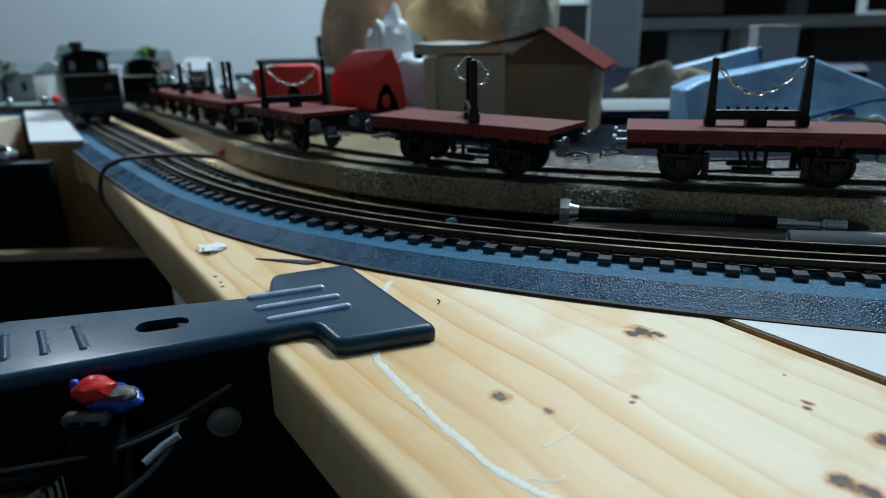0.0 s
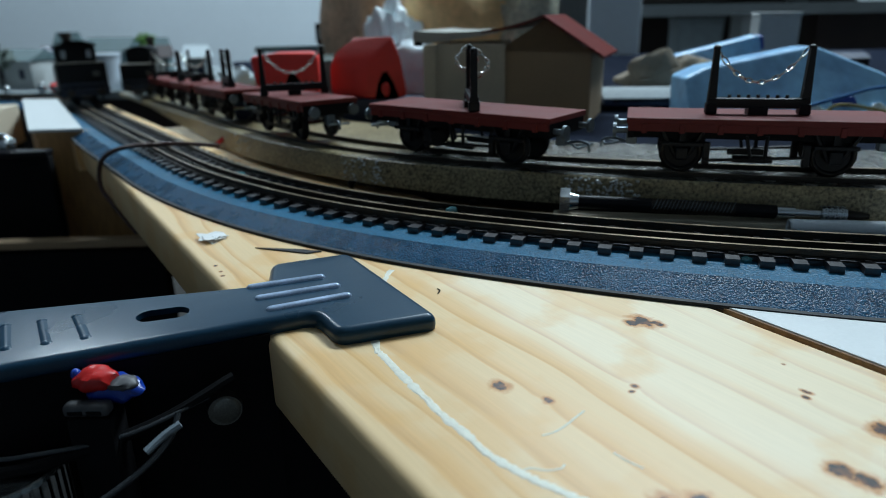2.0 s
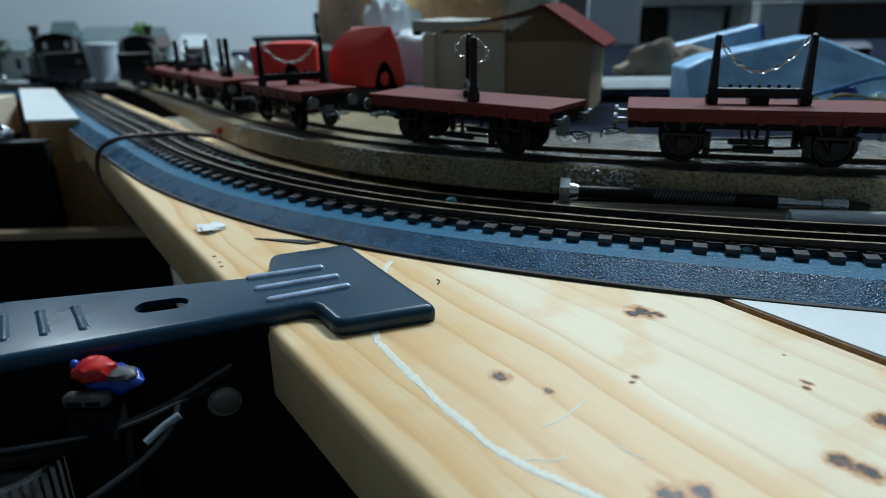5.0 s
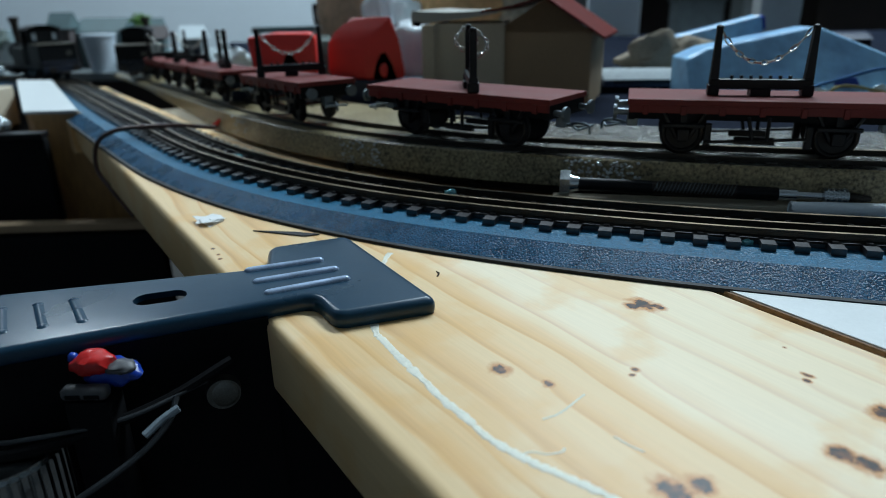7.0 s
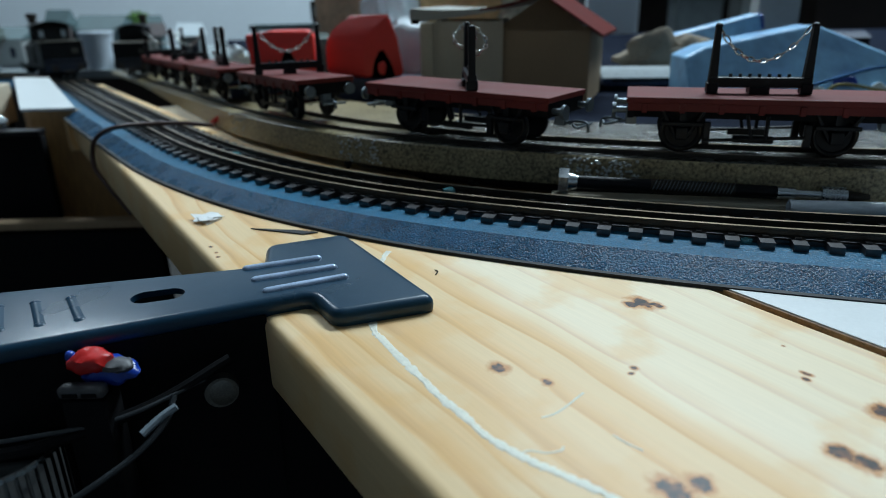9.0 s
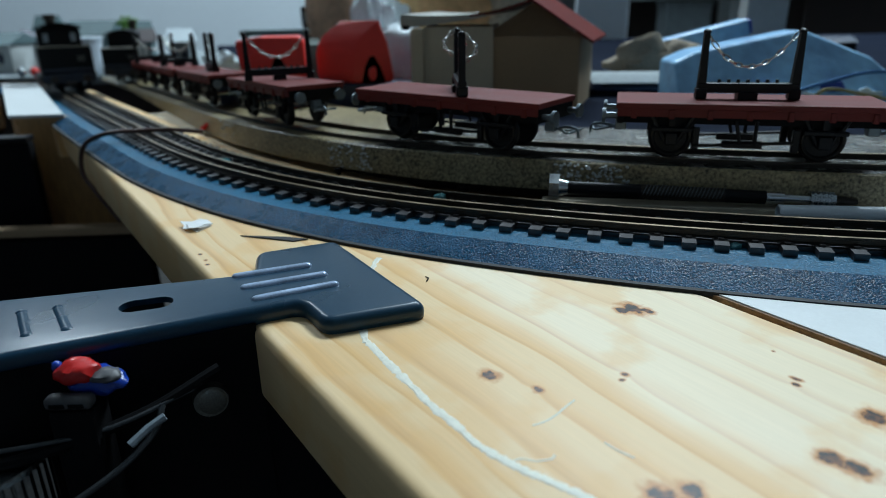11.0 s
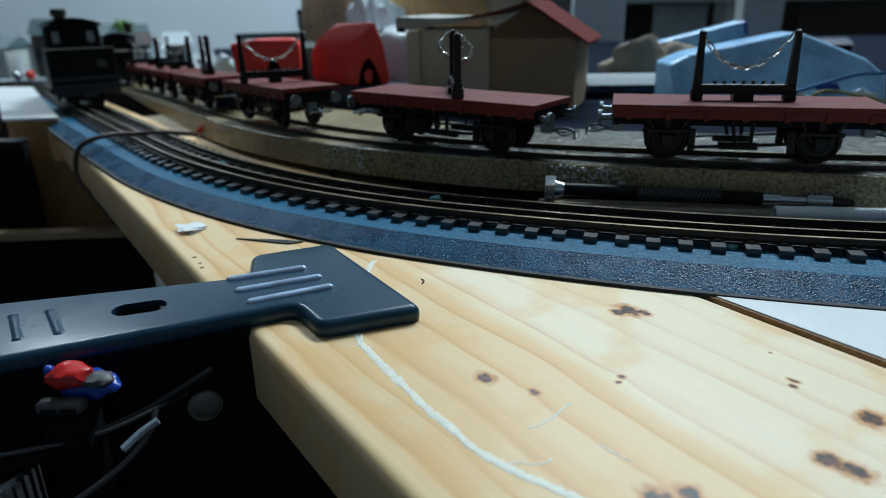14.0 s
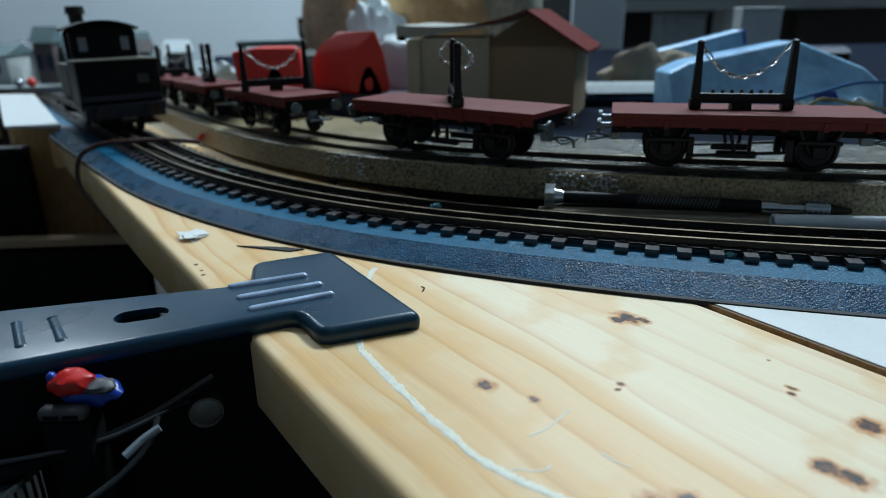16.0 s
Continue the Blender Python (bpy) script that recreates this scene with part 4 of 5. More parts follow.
        bm = rod(bmesh.new(), (x0, 6.4, top - 1.75), (x1, 20.2, top - 1.75), 2.1, 18)
        for x, y in ((x0, 6.4), (x1, 20.2)):
            lump(bm, (x, y, top - 1.6), (2.1, 2.1, 2.1), 0.0, sub=3)
        part("pressed_rib", bm, "black_metal", t, smooth=True)
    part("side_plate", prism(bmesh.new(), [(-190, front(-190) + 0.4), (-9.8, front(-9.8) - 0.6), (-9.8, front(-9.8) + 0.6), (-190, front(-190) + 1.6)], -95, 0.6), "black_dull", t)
    # Added black plate over the lit floor, in place of the dark under the timber.
    part("shade_plate", box(bmesh.new(), -30, 70, 2.4, 3.6, -95, -22.5, 0.2), "black_dull", t)
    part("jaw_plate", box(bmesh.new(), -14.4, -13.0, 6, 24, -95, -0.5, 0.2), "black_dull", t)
    bm = rod(bmesh.new(), (-22.5, 0.6, -16.4), (-22.3, -2.6, -16.4), 4.3, 28, 4.0)
    lump(bm, (-22.3, -2.4, -16.4), (3.7, 0.6, 3.7), 0.0, sub=3)
    part("rivet", bm, "rivet", t, "dull steel rivet head", smooth=True)


# ---- small things under and beside the clamp ----
def under_clamp():
    t = holder("cable_plug", mm(-76.2, 126, -16), "black cable plug with red and blue caps beneath the clamp", "plug")
    part("body", box(bmesh.new(), -5.2, 4.8, -5, 3, -32, 10.2, 1.6), "black_dull", t, smooth=True)
    part("collar", box(bmesh.new(), -5.2, 4.8, -5.2, -1.6, 10.3, 13.3, 1.2, seg=3), "grey_soft", t, "worn grey collar", smooth=True)
    for x in (-2.2, 1.8):
        part("slot", box(bmesh.new(), x - 1.6, x + 1.6, -5.4, -5.0, 11.1, 12.1, 0.1), "black_dull", t)
    part("blue_cap", lump(bmesh.new(), (3.4, 2, 13.4), (6.2, 4, 3.0), 0.25, sub=3, seed=2), "blue_gloss", t, "glossy blue cap", smooth=True)
    part("red_cap", lump(bmesh.new(), (0.4, 0.4, 16.6), (4.4, 3.6, 2.7), 0.25, sub=3, seed=4), "red_gloss", t, "glossy red cap", smooth=True)
    part("grey_cap", lump(bmesh.new(), (6.4, 0, 15.8), (3.2, 2.6, 1.3), 0.3, sub=3, seed=7), "grey_soft", t, "grey cap", smooth=True)
    part("blue_tip", lump(bmesh.new(), (-3.9, 1.0, 17.6), (1.1, 1.2, 1.3), 0.1, sub=2, seed=9), "blue_gloss", t, "small blue tip", smooth=True)
    j = holder("jar_lid", mm(-98, 121, -52), "ribbed blue-grey metal jar lid", "lid")
    bm = bmesh.new()
    for i in range(40):
        a = 2 * math.pi * i / 40
        rod(bm, (13 * math.cos(a), 13 * math.sin(a), 14), (13 * math.cos(a), 13 * math.sin(a), 34), 1.1, 6)
    part("ribs", bm, "steel", j, smooth=True)
    bm = rod(bmesh.new(), (0, 0, 12), (0, 0, 35), 13, 36)
    part("cap", bm, "steel", j)
    part("jar", rod(bmesh.new(), (0, 0, -60), (0, 0, 12), 14, 36), "black_plastic", j)
    for pts, material, r, lab in (([(-130, 118, -10), (-100, 119, -14), (-88, 119, -13.2), (-70, 124, -12), (-55, 134, -9)], "wire_grey", 0.5, "thin pale wire"),
                                  ([(-140, 112, -20), (-110, 116, -17), (-88, 118, -15.5), (-66, 128, -12), (-50, 138, -6)], "black_dull", 1.3, "thick black cable"),
                                  ([(-92, 104, -30), (-80, 108, -24), (-66, 116, -17), (-60, 122, -12), (-59, 126, -8)], "wire_grey", 0.7, "grey cable loop"),
                                  ([(-64, 119, -13), (-61, 122, -11), (-58, 124, -9.5)], "pale_grey_tone", 0.9, "short pale wire end")):
        tagged(part("cable", cable(bmesh.new(), pts, r), material, smooth=True), lab + " hanging beneath the clamp", "cable")


def on_timber():
    rib = [(-16.2, 190.5), (-17.4, 184), (-19.5, 165), (-16.4, 141), (-14.4, 136), (-9.6, 127), (-5.4, 119.6), (-0.6, 111), (3.0, 105.8), (7.2, 99), (11.6, 94.2), (16.2, 90.3), (21.4, 86.4), (26.5, 82), (33, 75)]
    line = smooth_line([(x, y, 0) for x, y in rib], 10)
    bm = bmesh.new()
    rng = random.Random(3)
    rows = []
    for i, p in enumerate(line):
        d = (line[min(i + 1, len(line) - 1)] - line[max(i - 1, 0)]).normalized()
        s = Vector((-d.y, d.x, 0))
        w = 0.9 + 0.5 * noise.noise(Vector((i * 0.17, 3, 0))) + 0.35 * noise.noise(Vector((i * 0.7, 5, 0))) + rng.uniform(-0.15, 0.15)
        k = 0.14 + 0.08 * noise.noise(Vector((i * 0.4, 9, 0)))
        p = p + s * 0.35 * noise.noise(Vector((i * 0.45, 1, 4)))
        rows.append([bm.verts.new(p + s * a * w + Vector((0, 0, b * k))) for a, b in ((-1, 0.05), (-0.7, 1.0), (-0.1, 0.25), (0.55, 1.2), (1, 0.05))])
    for a, b in zip(rows, rows[1:]):
        for j in range(4):
            bm.faces.new((a[j], a[j + 1], b[j + 1], b[j]))
    tagged(part("glue_streak", bm, "glue", smooth=True), "dried whitish glue streak on the timber", "glue")
    for pts in ([(12.5, 93.8, 0), (14.5, 94.6, 0), (17.0, 93.9, 0), (19.6, 94.4, 0), (20.3, 95.4, 0)], [(17.7, 103.9, 0), (20.2, 105.0, 0), (22.4, 106.8, 0), (25.0, 109.6, 0), (27.1, 111.8, 0)], [(29.6, 98.4, 0), (31.4, 96.0, 0), (33.6, 94.0, 0)]):
        bm = cable(bmesh.new(), pts, 0.24, 6, 6)
        bmesh.ops.scale(bm, vec=(1, 1, 0.4), verts=bm.verts)
        tagged(part("glue_smear", bm, "glue", smooth=True), "thin dried glue smear on the timber", "glue")
    p = holder("paper_scrap", mm(-80.6, 223.7, 0.3), "torn scrap of white paper lying on the timber", "paper")
    rng = random.Random(8)
    for k in range(4):
        bm = bmesh.new()
        n = 11
        pts = [(math.cos(2 * math.pi * i / n) * rng.uniform(2.4, 5.2) * (1.35 if k < 2 else 0.8), math.sin(2 * math.pi * i / n) * rng.uniform(2.0, 5.5) * (1.35 if k < 2 else 0.8)) for i in range(n)]
        prism(bm, pts, 0, 0.15)
        bmesh.ops.transform(bm, matrix=Matrix.Translation((rng.uniform(-1.5, 1.5), rng.uniform(-2, 2), 0.05 + 0.3 * k)) @ Euler((rng.uniform(-0.16, 0.16), rng.uniform(-0.16, 0.16), 0)).to_matrix().to_4x4(), verts=bm.verts)
        part("flake", bm, "paper", p)
    bm = prism(bmesh.new(), [(-63.8, 213.1), (-45, 206.5), (-40.5, 208.2), (-47.5, 210.5)], 0.1, 0.45)
    tagged(part("foam_sliver", bm, "foam_cut"), "thin black sliver of foam beside the underlay", "scrap")
    bm = cable(bmesh.new(), [(-1.8, 171.2, 0.2), (-1.2, 173.2, 0.3), (-2.0, 174.6, 0.2)], 0.16, 5, 5)
    tagged(part("hair", bm, "black_dull"), "tiny curled dark thread on the timber", "thread")


def between_tracks():
    # hobby knife: hexagonal end, black barrel, knurled grip, collet
    a, b = Vector((43.0, 226.0, 11.3)), Vector((129.7, 208.0, 9.6))
    d = (b - a).normalized()
    t = holder("hobby_knife", Matrix.Translation(a * 0.001) @ d.to_track_quat("X", "Z").to_matrix().to_4x4(), "black-handled hobby knife with chrome hexagonal end and knurled collet", "knife")
    part("hex_end", rod(bmesh.new(), (-1.8, 0, 0), (1.6, 0, 0), 4.6, 6), "steel", t, "chrome hexagonal end cap")
    part("neck", rod(bmesh.new(), (1.6, 0, 0), (4.6, 0, 0), 3.2, 24, 2.4), "steel", t, smooth=True)
    part("barrel", rod(bmesh.new(), (4.6, 0, 0), (29, 0, 0), 2.3, 28), "black_plastic", t, "smooth black barrel", smooth=True)
    bm = rod(bmesh.new(), (29, 0, 0), (56, 0, 0), 2.35, 24)
    grip = part("grip", bm, "rail_dark", t, "spiral-cut grey grip")
    for i in range(22):
        pts = []
        for j in range(13):
            an = math.pi * (j / 12) * 1.2 - 0.3
            pts.append((29.6 + i * 1.18 + j * 0.28, -2.4 * math.cos(an), 2.4 * math.sin(an)))
        part("ridge", cable(bmesh.new(), pts, 0.17, 4, 1), "gunmetal", grip)
    part("collar", rod(bmesh.new(), (56, 0, 0), (69, 0, 0), 2.2, 24), "black_plastic", t, smooth=True)
    part("ferrule", rod(bmesh.new(), (69, 0, 0), (74.5, 0, 0), 2.1, 24), "steel", t, "bright ferrule", smooth=True)
    part("stem", rod(bmesh.new(), (74.5, 0, 0), (82.5, 0, 0), 1.5, 20), "steel", t, smooth=True)
    bm = rod(bmesh.new(), (82.5, 0, 0), (90, 0, 0), 2.5, 24)
    for i in range(9):
        for j in range(16):
            an = 2 * math.pi * (j + 0.5 * (i % 2)) / 16
            box(bm, 82.7 + i * 0.8, 83.25 + i * 0.8, -0.32, 0.32, 2.4, 2.8, 0, Matrix.Rotation(an, 4, "X"))
    part("collet", bm, "steel", t, "knurled chrome collet")
    part("nose", rod(bmesh.new(), (90, 0, 0), (97, 0, 0), 2.0, 20, 0.9), "rail_dark", t, smooth=True)
    c = holder("card_strip", mm(84, 217.4, 0, -11.7), "pale card strip under the knife", "card strip")
    part("strip", box(bmesh.new(), -46, 50, -3.0, 4.5, -0.2, 6.6, 0.3), "card_pale", c)
    u = holder("plastic_tube", mm(109.5, 200.0, 8.4, -8.4), "translucent white plastic tube lying beside the track", "tube")
    bm = bmesh.new()
    for r0 in (2.6, 1.9):
        rod(bm, (0, 0, 0), (90, 0, 0), r0, 28, caps=False)
    part("tube_wall", bm, "tube_white", u, smooth=True)
    bm = cable(bmesh.new(), [(0, 2.25 * math.cos(2 * math.pi * i / 24), 2.25 * math.sin(2 * math.pi * i / 24)) for i in range(25)], 0.5, 6, 1)
    part("lip", bm, "tube_white", u, smooth=True)
    n = holder("small_nut", mm(13.4, 265.4, 0), "small dull screw lying on the plywood", "screw")
    part("head", rod(bmesh.new(), (0, 0, 0), (0, 0, 1.3), 2.6, 16, 2.2), "rail_dark", n)
    part("shank", rod(bmesh.new(), (0, 0, 1.6), (7, 2, 1.6), 1.0, 10), "rail_dark", n)
    for x, y, z, r in ((3.0, 228.6, 7.6, 2.4), (-91.1, 295.0, 7.2, 2.2), (38.6, 199.5, 5.4, 1.5), (62.7, 189.1, 5.4, 1.5), (87.4, 179.5, 5.4, 1.7)):
        bm = lump(bmesh.new(), (x, y, z), (r, r * 0.8, r * 0.6), 0.3, sub=3, seed=x)
        tagged(part("glue_blob", bm, "glue_blue", smooth=True), "glossy blue-green glue blob on the track", "glue")
    # brown wire looped over the rails and down the side of the timber
    bm = cable(bmesh.new(), [(-122, 364, 8), (-138, 360, 10.2), (-150, 357.5, 10.6), (-164, 355, 10.4), (-174, 354.5, 8.6), (-182, 355, 4.2), (-186, 356, -3), (-185.5, 354, -12), (-177, 347, -20), (-163, 338, -33)], 1.25, 8, 8)
    tagged(part("brown_wire", bm, "wire_brown", smooth=True), "brown wire looped over the rails", "wire")
    bm = cable(bmesh.new(), [(-136, 402, 2), (-132, 398, 5), (-127, 396, 7.5), (-122, 397, 9)], 1.5, 8, 6)
    tagged(part("red_wire", bm, "red_gloss", smooth=True), "short red wire end between the tracks", "wire")
    st = stations(on_main, 120, 580, 0, 19.6, 10)
    tagged(part("wood_strip", sweep(bmesh.new(), st, [(-2.5, -0.2), (3.2, -0.2), (3.0, 5.2), (-2.3, 5.2)]), pine("strip_pine")), "pale wooden strip beside the underlay", "strip")


def varnish():
    """Pale varnish drops down the scenic mat's edge, its glints put into their colour."""
    rng = random.Random(12)
    bm = bmesh.new()
    for s0, s1, n in ((40, 68, 150), (150, 176, 60), (255, 275, 30)):
        for _ in range(n):
            s = rng.uniform(s0, s1)
            x, y, h = on_inner(s, -16.5 + rng.uniform(-0.3, 0.2))
            z = level(on_inner, s, rng.uniform(7.5, 17.4))
            r = rng.uniform(0.35, 0.8)
            lump(bm, (x, y, z), (r, r, r * 0.8), 0.2, sub=1, seed=s)
    ob = part("varnish_glints", bm, "varnish", smooth=True)
    tagged(ob, "pale varnish drops standing in for glints on the olive mat edge", "varnish", kind="stuff")
    x, y, h = raw_main(168, inner(168) - 18.5)
    b = holder("small_bolt", mm(x, y, 2.0), "tiny black bolt against the olive mat", "bolt")
    part("shank", rod(bmesh.new(), (0, 0, -2.4), (0, 0, 4), 0.9, 10), "black_dull", b)
    part("head", rod(bmesh.new(), (0, 0, 4), (0, 0, 5.6), 1.7, 6), "black_dull", b)


def left_boxes():
    t = holder("wooden_box", mm(0, 0, 0), "brown plywood box with a white lid beside the track", "box")
    part("lid", prism(bmesh.new(), [(-401, 652), (-364, 646), (-244.8, 457.5), (-280.5, 454.6)], 3.0, 5.0, 0.4), "white", t, "plain white lid")
    part("end_panel", box(bmesh.new(), -279.5, -236, 462, 467, -92, 2.6, 0.5), "box_wood", t, "brown plywood end panel")
    part("lower_panel", box(bmesh.new(), -235.9, -196, 462, 467, -92, -21, 0.5), "box_wood", t)
    bm = prism(bmesh.new(), [(-399, 651), (-394, 653), (-274, 468), (-279, 468)], -90, 2.8)
    part("side_panel", bm, "box_wood", t)
    part("top_rim", box(bmesh.new(), -279, -246, 459, 461.5, -2.2, 2.6, 0.3), "box_wood", t)
    s = holder("cross_plank", mm(-240, 404, -58, 2), "pale cross plank of the frame", "plank")
    part("plank", box(bmesh.new(), -160, 60, -3, 7, -4.5, 0.5, 0.6), "card", s)
    # No board known here: black sheet for the dark void under the plank.
    part("shade_board", box(bmesh.new(), -160, 60, -2, 7, -90, -7.1, 1), "black_dull", s, "black board standing in for the shade under the plank")
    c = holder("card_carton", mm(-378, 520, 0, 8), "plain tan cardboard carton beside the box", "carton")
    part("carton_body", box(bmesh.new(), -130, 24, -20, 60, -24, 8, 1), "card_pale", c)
    # Black base stands in for the dark below the carton.
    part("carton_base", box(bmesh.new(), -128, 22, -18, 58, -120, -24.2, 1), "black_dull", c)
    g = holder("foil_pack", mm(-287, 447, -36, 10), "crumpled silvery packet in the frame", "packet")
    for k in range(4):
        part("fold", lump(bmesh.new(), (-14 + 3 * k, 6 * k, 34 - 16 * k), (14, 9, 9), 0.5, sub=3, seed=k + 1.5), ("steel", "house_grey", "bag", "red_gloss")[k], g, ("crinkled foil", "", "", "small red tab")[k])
    # Added black screen: fills the dark cavity and hides the lit floor behind.
    d = holder("dark_screen", mm(-300, 436, -60, 6), "added black screen standing in for the dark under the frame", "crate")
    part("screen_wall", box(bmesh.new(), -460, 40, -4, 4, -160, 50, 1), "black_dull", d)
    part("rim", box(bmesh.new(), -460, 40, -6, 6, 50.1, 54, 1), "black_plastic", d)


# ---- scenery and clutter behind ----
def cardboard_house():
    t = holder("cardboard_house", mm(34, 425, 9.4, -20), "unfinished brown cardboard model house with a red roof", "model house")
    w, dpt, hgt = 58, 60, 42
    for name, a in (("front_wall", box(bmesh.new(), 0, w, 0, 2, 0, hgt)), ("back_wall", box(bmesh.new(), 0, w, dpt - 2, dpt, 0, hgt))):
        part(name, a, "card", t)
    for x0, n in ((0, "left_wall"), (w - 2, "right_wall")):
        part(n, box(bmesh.new(), x0, x0 + 2, 2.1, dpt - 2.1, 0, hgt + 3), "card", t)
    ridge, eave = (30.0, hgt + 19.6), (66.0, hgt - 3.4)
    left = [ridge, (21, 58.6), (12, 56.2), (3, 54.4), (-7, 53.3), (-18, 52.6), (-30, 52.5), (-42, 52.9), (-51, 53.6)]
    for name, line, label in (("roof_slope", [ridge, eave], "red card roof slope"), ("roof_sheet", left, "curled pale-edged card roof sheet")):
        bm = bmesh.new()
        rows = []
        for x, z in line:
            rows.append([bm.verts.new((x, y, z + dz)) for y, dz in ((-7, 0), (dpt + 4, 0), (dpt + 4, 1.5), (-7, 1.5))])
        for a, b in zip(rows, rows[1:]):
            for k in range(4):
                bm.faces.new((a[k], a[(k + 1) % 4], b[(k + 1) % 4], b[k]))
        bm.faces.new(rows[0])
        bm.faces.new(rows[-1][::-1])
        ob = part(name, bm, "roof_red", t, label)
        two_tone(ob, "card_flap" if line is left else "card_red", lambda p: p.normal.z < -0.3 or (line is left and p.center.x < -0.004))
    # pale turned-down lip of the sheet, over the open box
    lip = [(-51, 53.6, 46.0), (-44, 53.0, 47.4), (-34, 52.5, 48.6), (-22, 52.4, 49.8), (-10, 53.0, 51.4), (4, 54.5, 53.6)]
    bm = bmesh.new()
    rows = [[bm.verts.new((x, y, z)) for y, z in ((-8.2, lo), (-7.2, lo), (-7.2, hi), (-8.2, hi))] for x, hi, lo in lip]
    for a, b in zip(rows, rows[1:]):
        for k in range(4):
            bm.faces.new((a[k], a[(k + 1) % 4], b[(k + 1) % 4], b[k]))
    bm.faces.new(rows[0])
    bm.faces.new(rows[-1][::-1])
    part("lip", bm, "card_flap", t, "pale turned-down card lip", smooth=True)
    part("tape_mark", box(bmesh.new(), -49.5, -45, -8.6, -8.25, 45.8, 48.6, 0.2), "black_dull", t, "dark torn notch")
    bm = bmesh.new()
    bm.faces.new([bm.verts.new((x, 0.4, z)) for x, z in ((0, hgt), (w, hgt), (30.0, hgt + 19.0))])
    bmesh.ops.solidify(bm, geom=bm.faces[:], thickness=1.2)
    part("gable", bm, "card", t)
    c = holder("card_box", mm(-14, 430, 9.4, -10), "open brown cardboard box beneath the curled roof sheet", "box")
    for q in ((12, 14, 0, 40), (52, 54, 0, 40)):
        part("side", box(bmesh.new(), q[0], q[1], q[2], q[3], 0, 48), "card_pale", c)
    part("front", box(bmesh.new(), 14.1, 51.9, 0, 2, 0, 47.5), "card_pale", c)
    part("rear", box(bmesh.new(), 14.1, 51.9, 38, 40, 0, 47.5), "card", c)
    part("corner_strip", box(bmesh.new(), 4, 11.9, -3, 10, 0, 47, 0.4), "card_pale", c)


def scenery():
    wedge("red_hood", (-54, 436), "glossy red plastic model hood with an open arched end", False)
    wedge("red_hood", (-120, 446), "red plastic model hood seen end on", True)
    # blue lidded box
    t = holder("blue_box", mm(140, 372, 9.4, 0), "translucent blue plastic box with a sloped lid", "plastic box")
    prof = [(-3, 0), (112, 0), (116, 20.4), (107, 29.2), (72.5, 43.4), (66, 43.6), (8, 33.6), (-4, 28.4)]
    bm = bmesh.new()
    a = [bm.verts.new((x, 0.6 * z - 8, z)) for x, z in prof]
    b = [bm.verts.new((x, 34, z)) for x, z in prof]
    bm.faces.new(a)
    bm.faces.new(b[::-1])
    for i in range(len(prof)):
        j = (i + 1) % len(prof)
        bm.faces.new((a[i], b[i], b[j], a[j]))
    bmesh.ops.bevel(bm, geom=bm.edges[:], offset=1.4, segments=2, profile=0.5, affect="EDGES")
    # Right-facing faces are paler: the light on that side put into the colour.
    two_tone(part("shell", bm, "blue_box", t), "blue_lit_side", lambda p: p.normal.x > 0.2)
    for k in range(5):
        part("content", lump(bmesh.new(), (28 + 18 * k, -2.2 + 2.4 * (k % 2), 9 + 4 * (k % 2)), (8, 1.0, 5), 0.4, sub=2, seed=k), ("bag", "blue_gloss")[k % 2], t)
    for z, mt in ((20, "wire_blue"), (16, "wire_yellow")):
        bm = cable(bmesh.new(), [(195 + (20 - z) * 3, 366, z + 2), (215, 364, z + 8), (235, 362, z + 13 - (20 - z) * 2), (262, 360, z + 11 - (20 - z) * 3)], 0.9, 6, 6)
        tagged(part("thin_cable", bm, mt, smooth=True), ("blue" if mt == "wire_blue" else "yellow") + " thin cable before the plastic box", "cable")
    # dark stock and dark blue coach behind the wagons
    def coach(x, y, rz, length, label, body, roof, h=26):
        c = holder("model_coach", mm(x, y, 9.4, rz), label, "model coach")
        part("body", box(bmesh.new(), -length / 2, length / 2, -15, 15, 4, h - 6, 0.8), body, c)
        bm = bmesh.new()
        n = 10
        rows = [[bm.verts.new((x0, -15.5 + 31 * i / n, h - 6 + 6 * math.sin(math.pi * i / n))) for i in range(n + 1)] for x0 in (-length / 2 - 1, length / 2 + 1)]
        for i in range(n):
            bm.faces.new((rows[0][i], rows[1][i], rows[1][i + 1], rows[0][i + 1]))
        for r in rows:
            bm.faces.new(r)
        part("roof", bm, roof, c, smooth=True)
        for k in range(7):
            xx = -length / 2 + 10 + (length - 20) * k / 6
            part("window", box(bmesh.new(), xx - 4, xx + 4, -15.4, -15.05, h * 0.4, h * 0.55, 0.1), "black_plastic", c)
        for s in (-1, 1):
            part("bogie", box(bmesh.new(), s * length * 0.32 - 14, s * length * 0.32 + 14, -9, 9, 0, 4.2, 0.5), "black_dull", c)
    coach(142, 470, -4, 62, "dark navy model coach with a pale roof", "navy", "house_grey", 15)
    coach(330, 640, 4, 120, "long dark navy model coach on the baseboard", "loco_black", "navy", 26)
    # ochre paper rock, brown rock, white bag
    r = holder("paper_rock", mm(35, 640, 9.4), "crumpled ochre paper rock with mossy grey flank", "rock")
    part("ochre_face", lump(bmesh.new(), (-18, 0, 34), (62, 48, 76), 0.2, sub=4, seed=3), "rock", r, smooth=True)
    part("mossy_flank", lump(bmesh.new(), (36, -6, 40), (40, 38, 82), 0.3, sub=4, seed=6), "rock_grey", r, "grey-green mossy flank", smooth=True)
    r = holder("brown_rock", mm(-70, 760, 9.4), "brown crumpled paper rock on the baseboard", "rock")
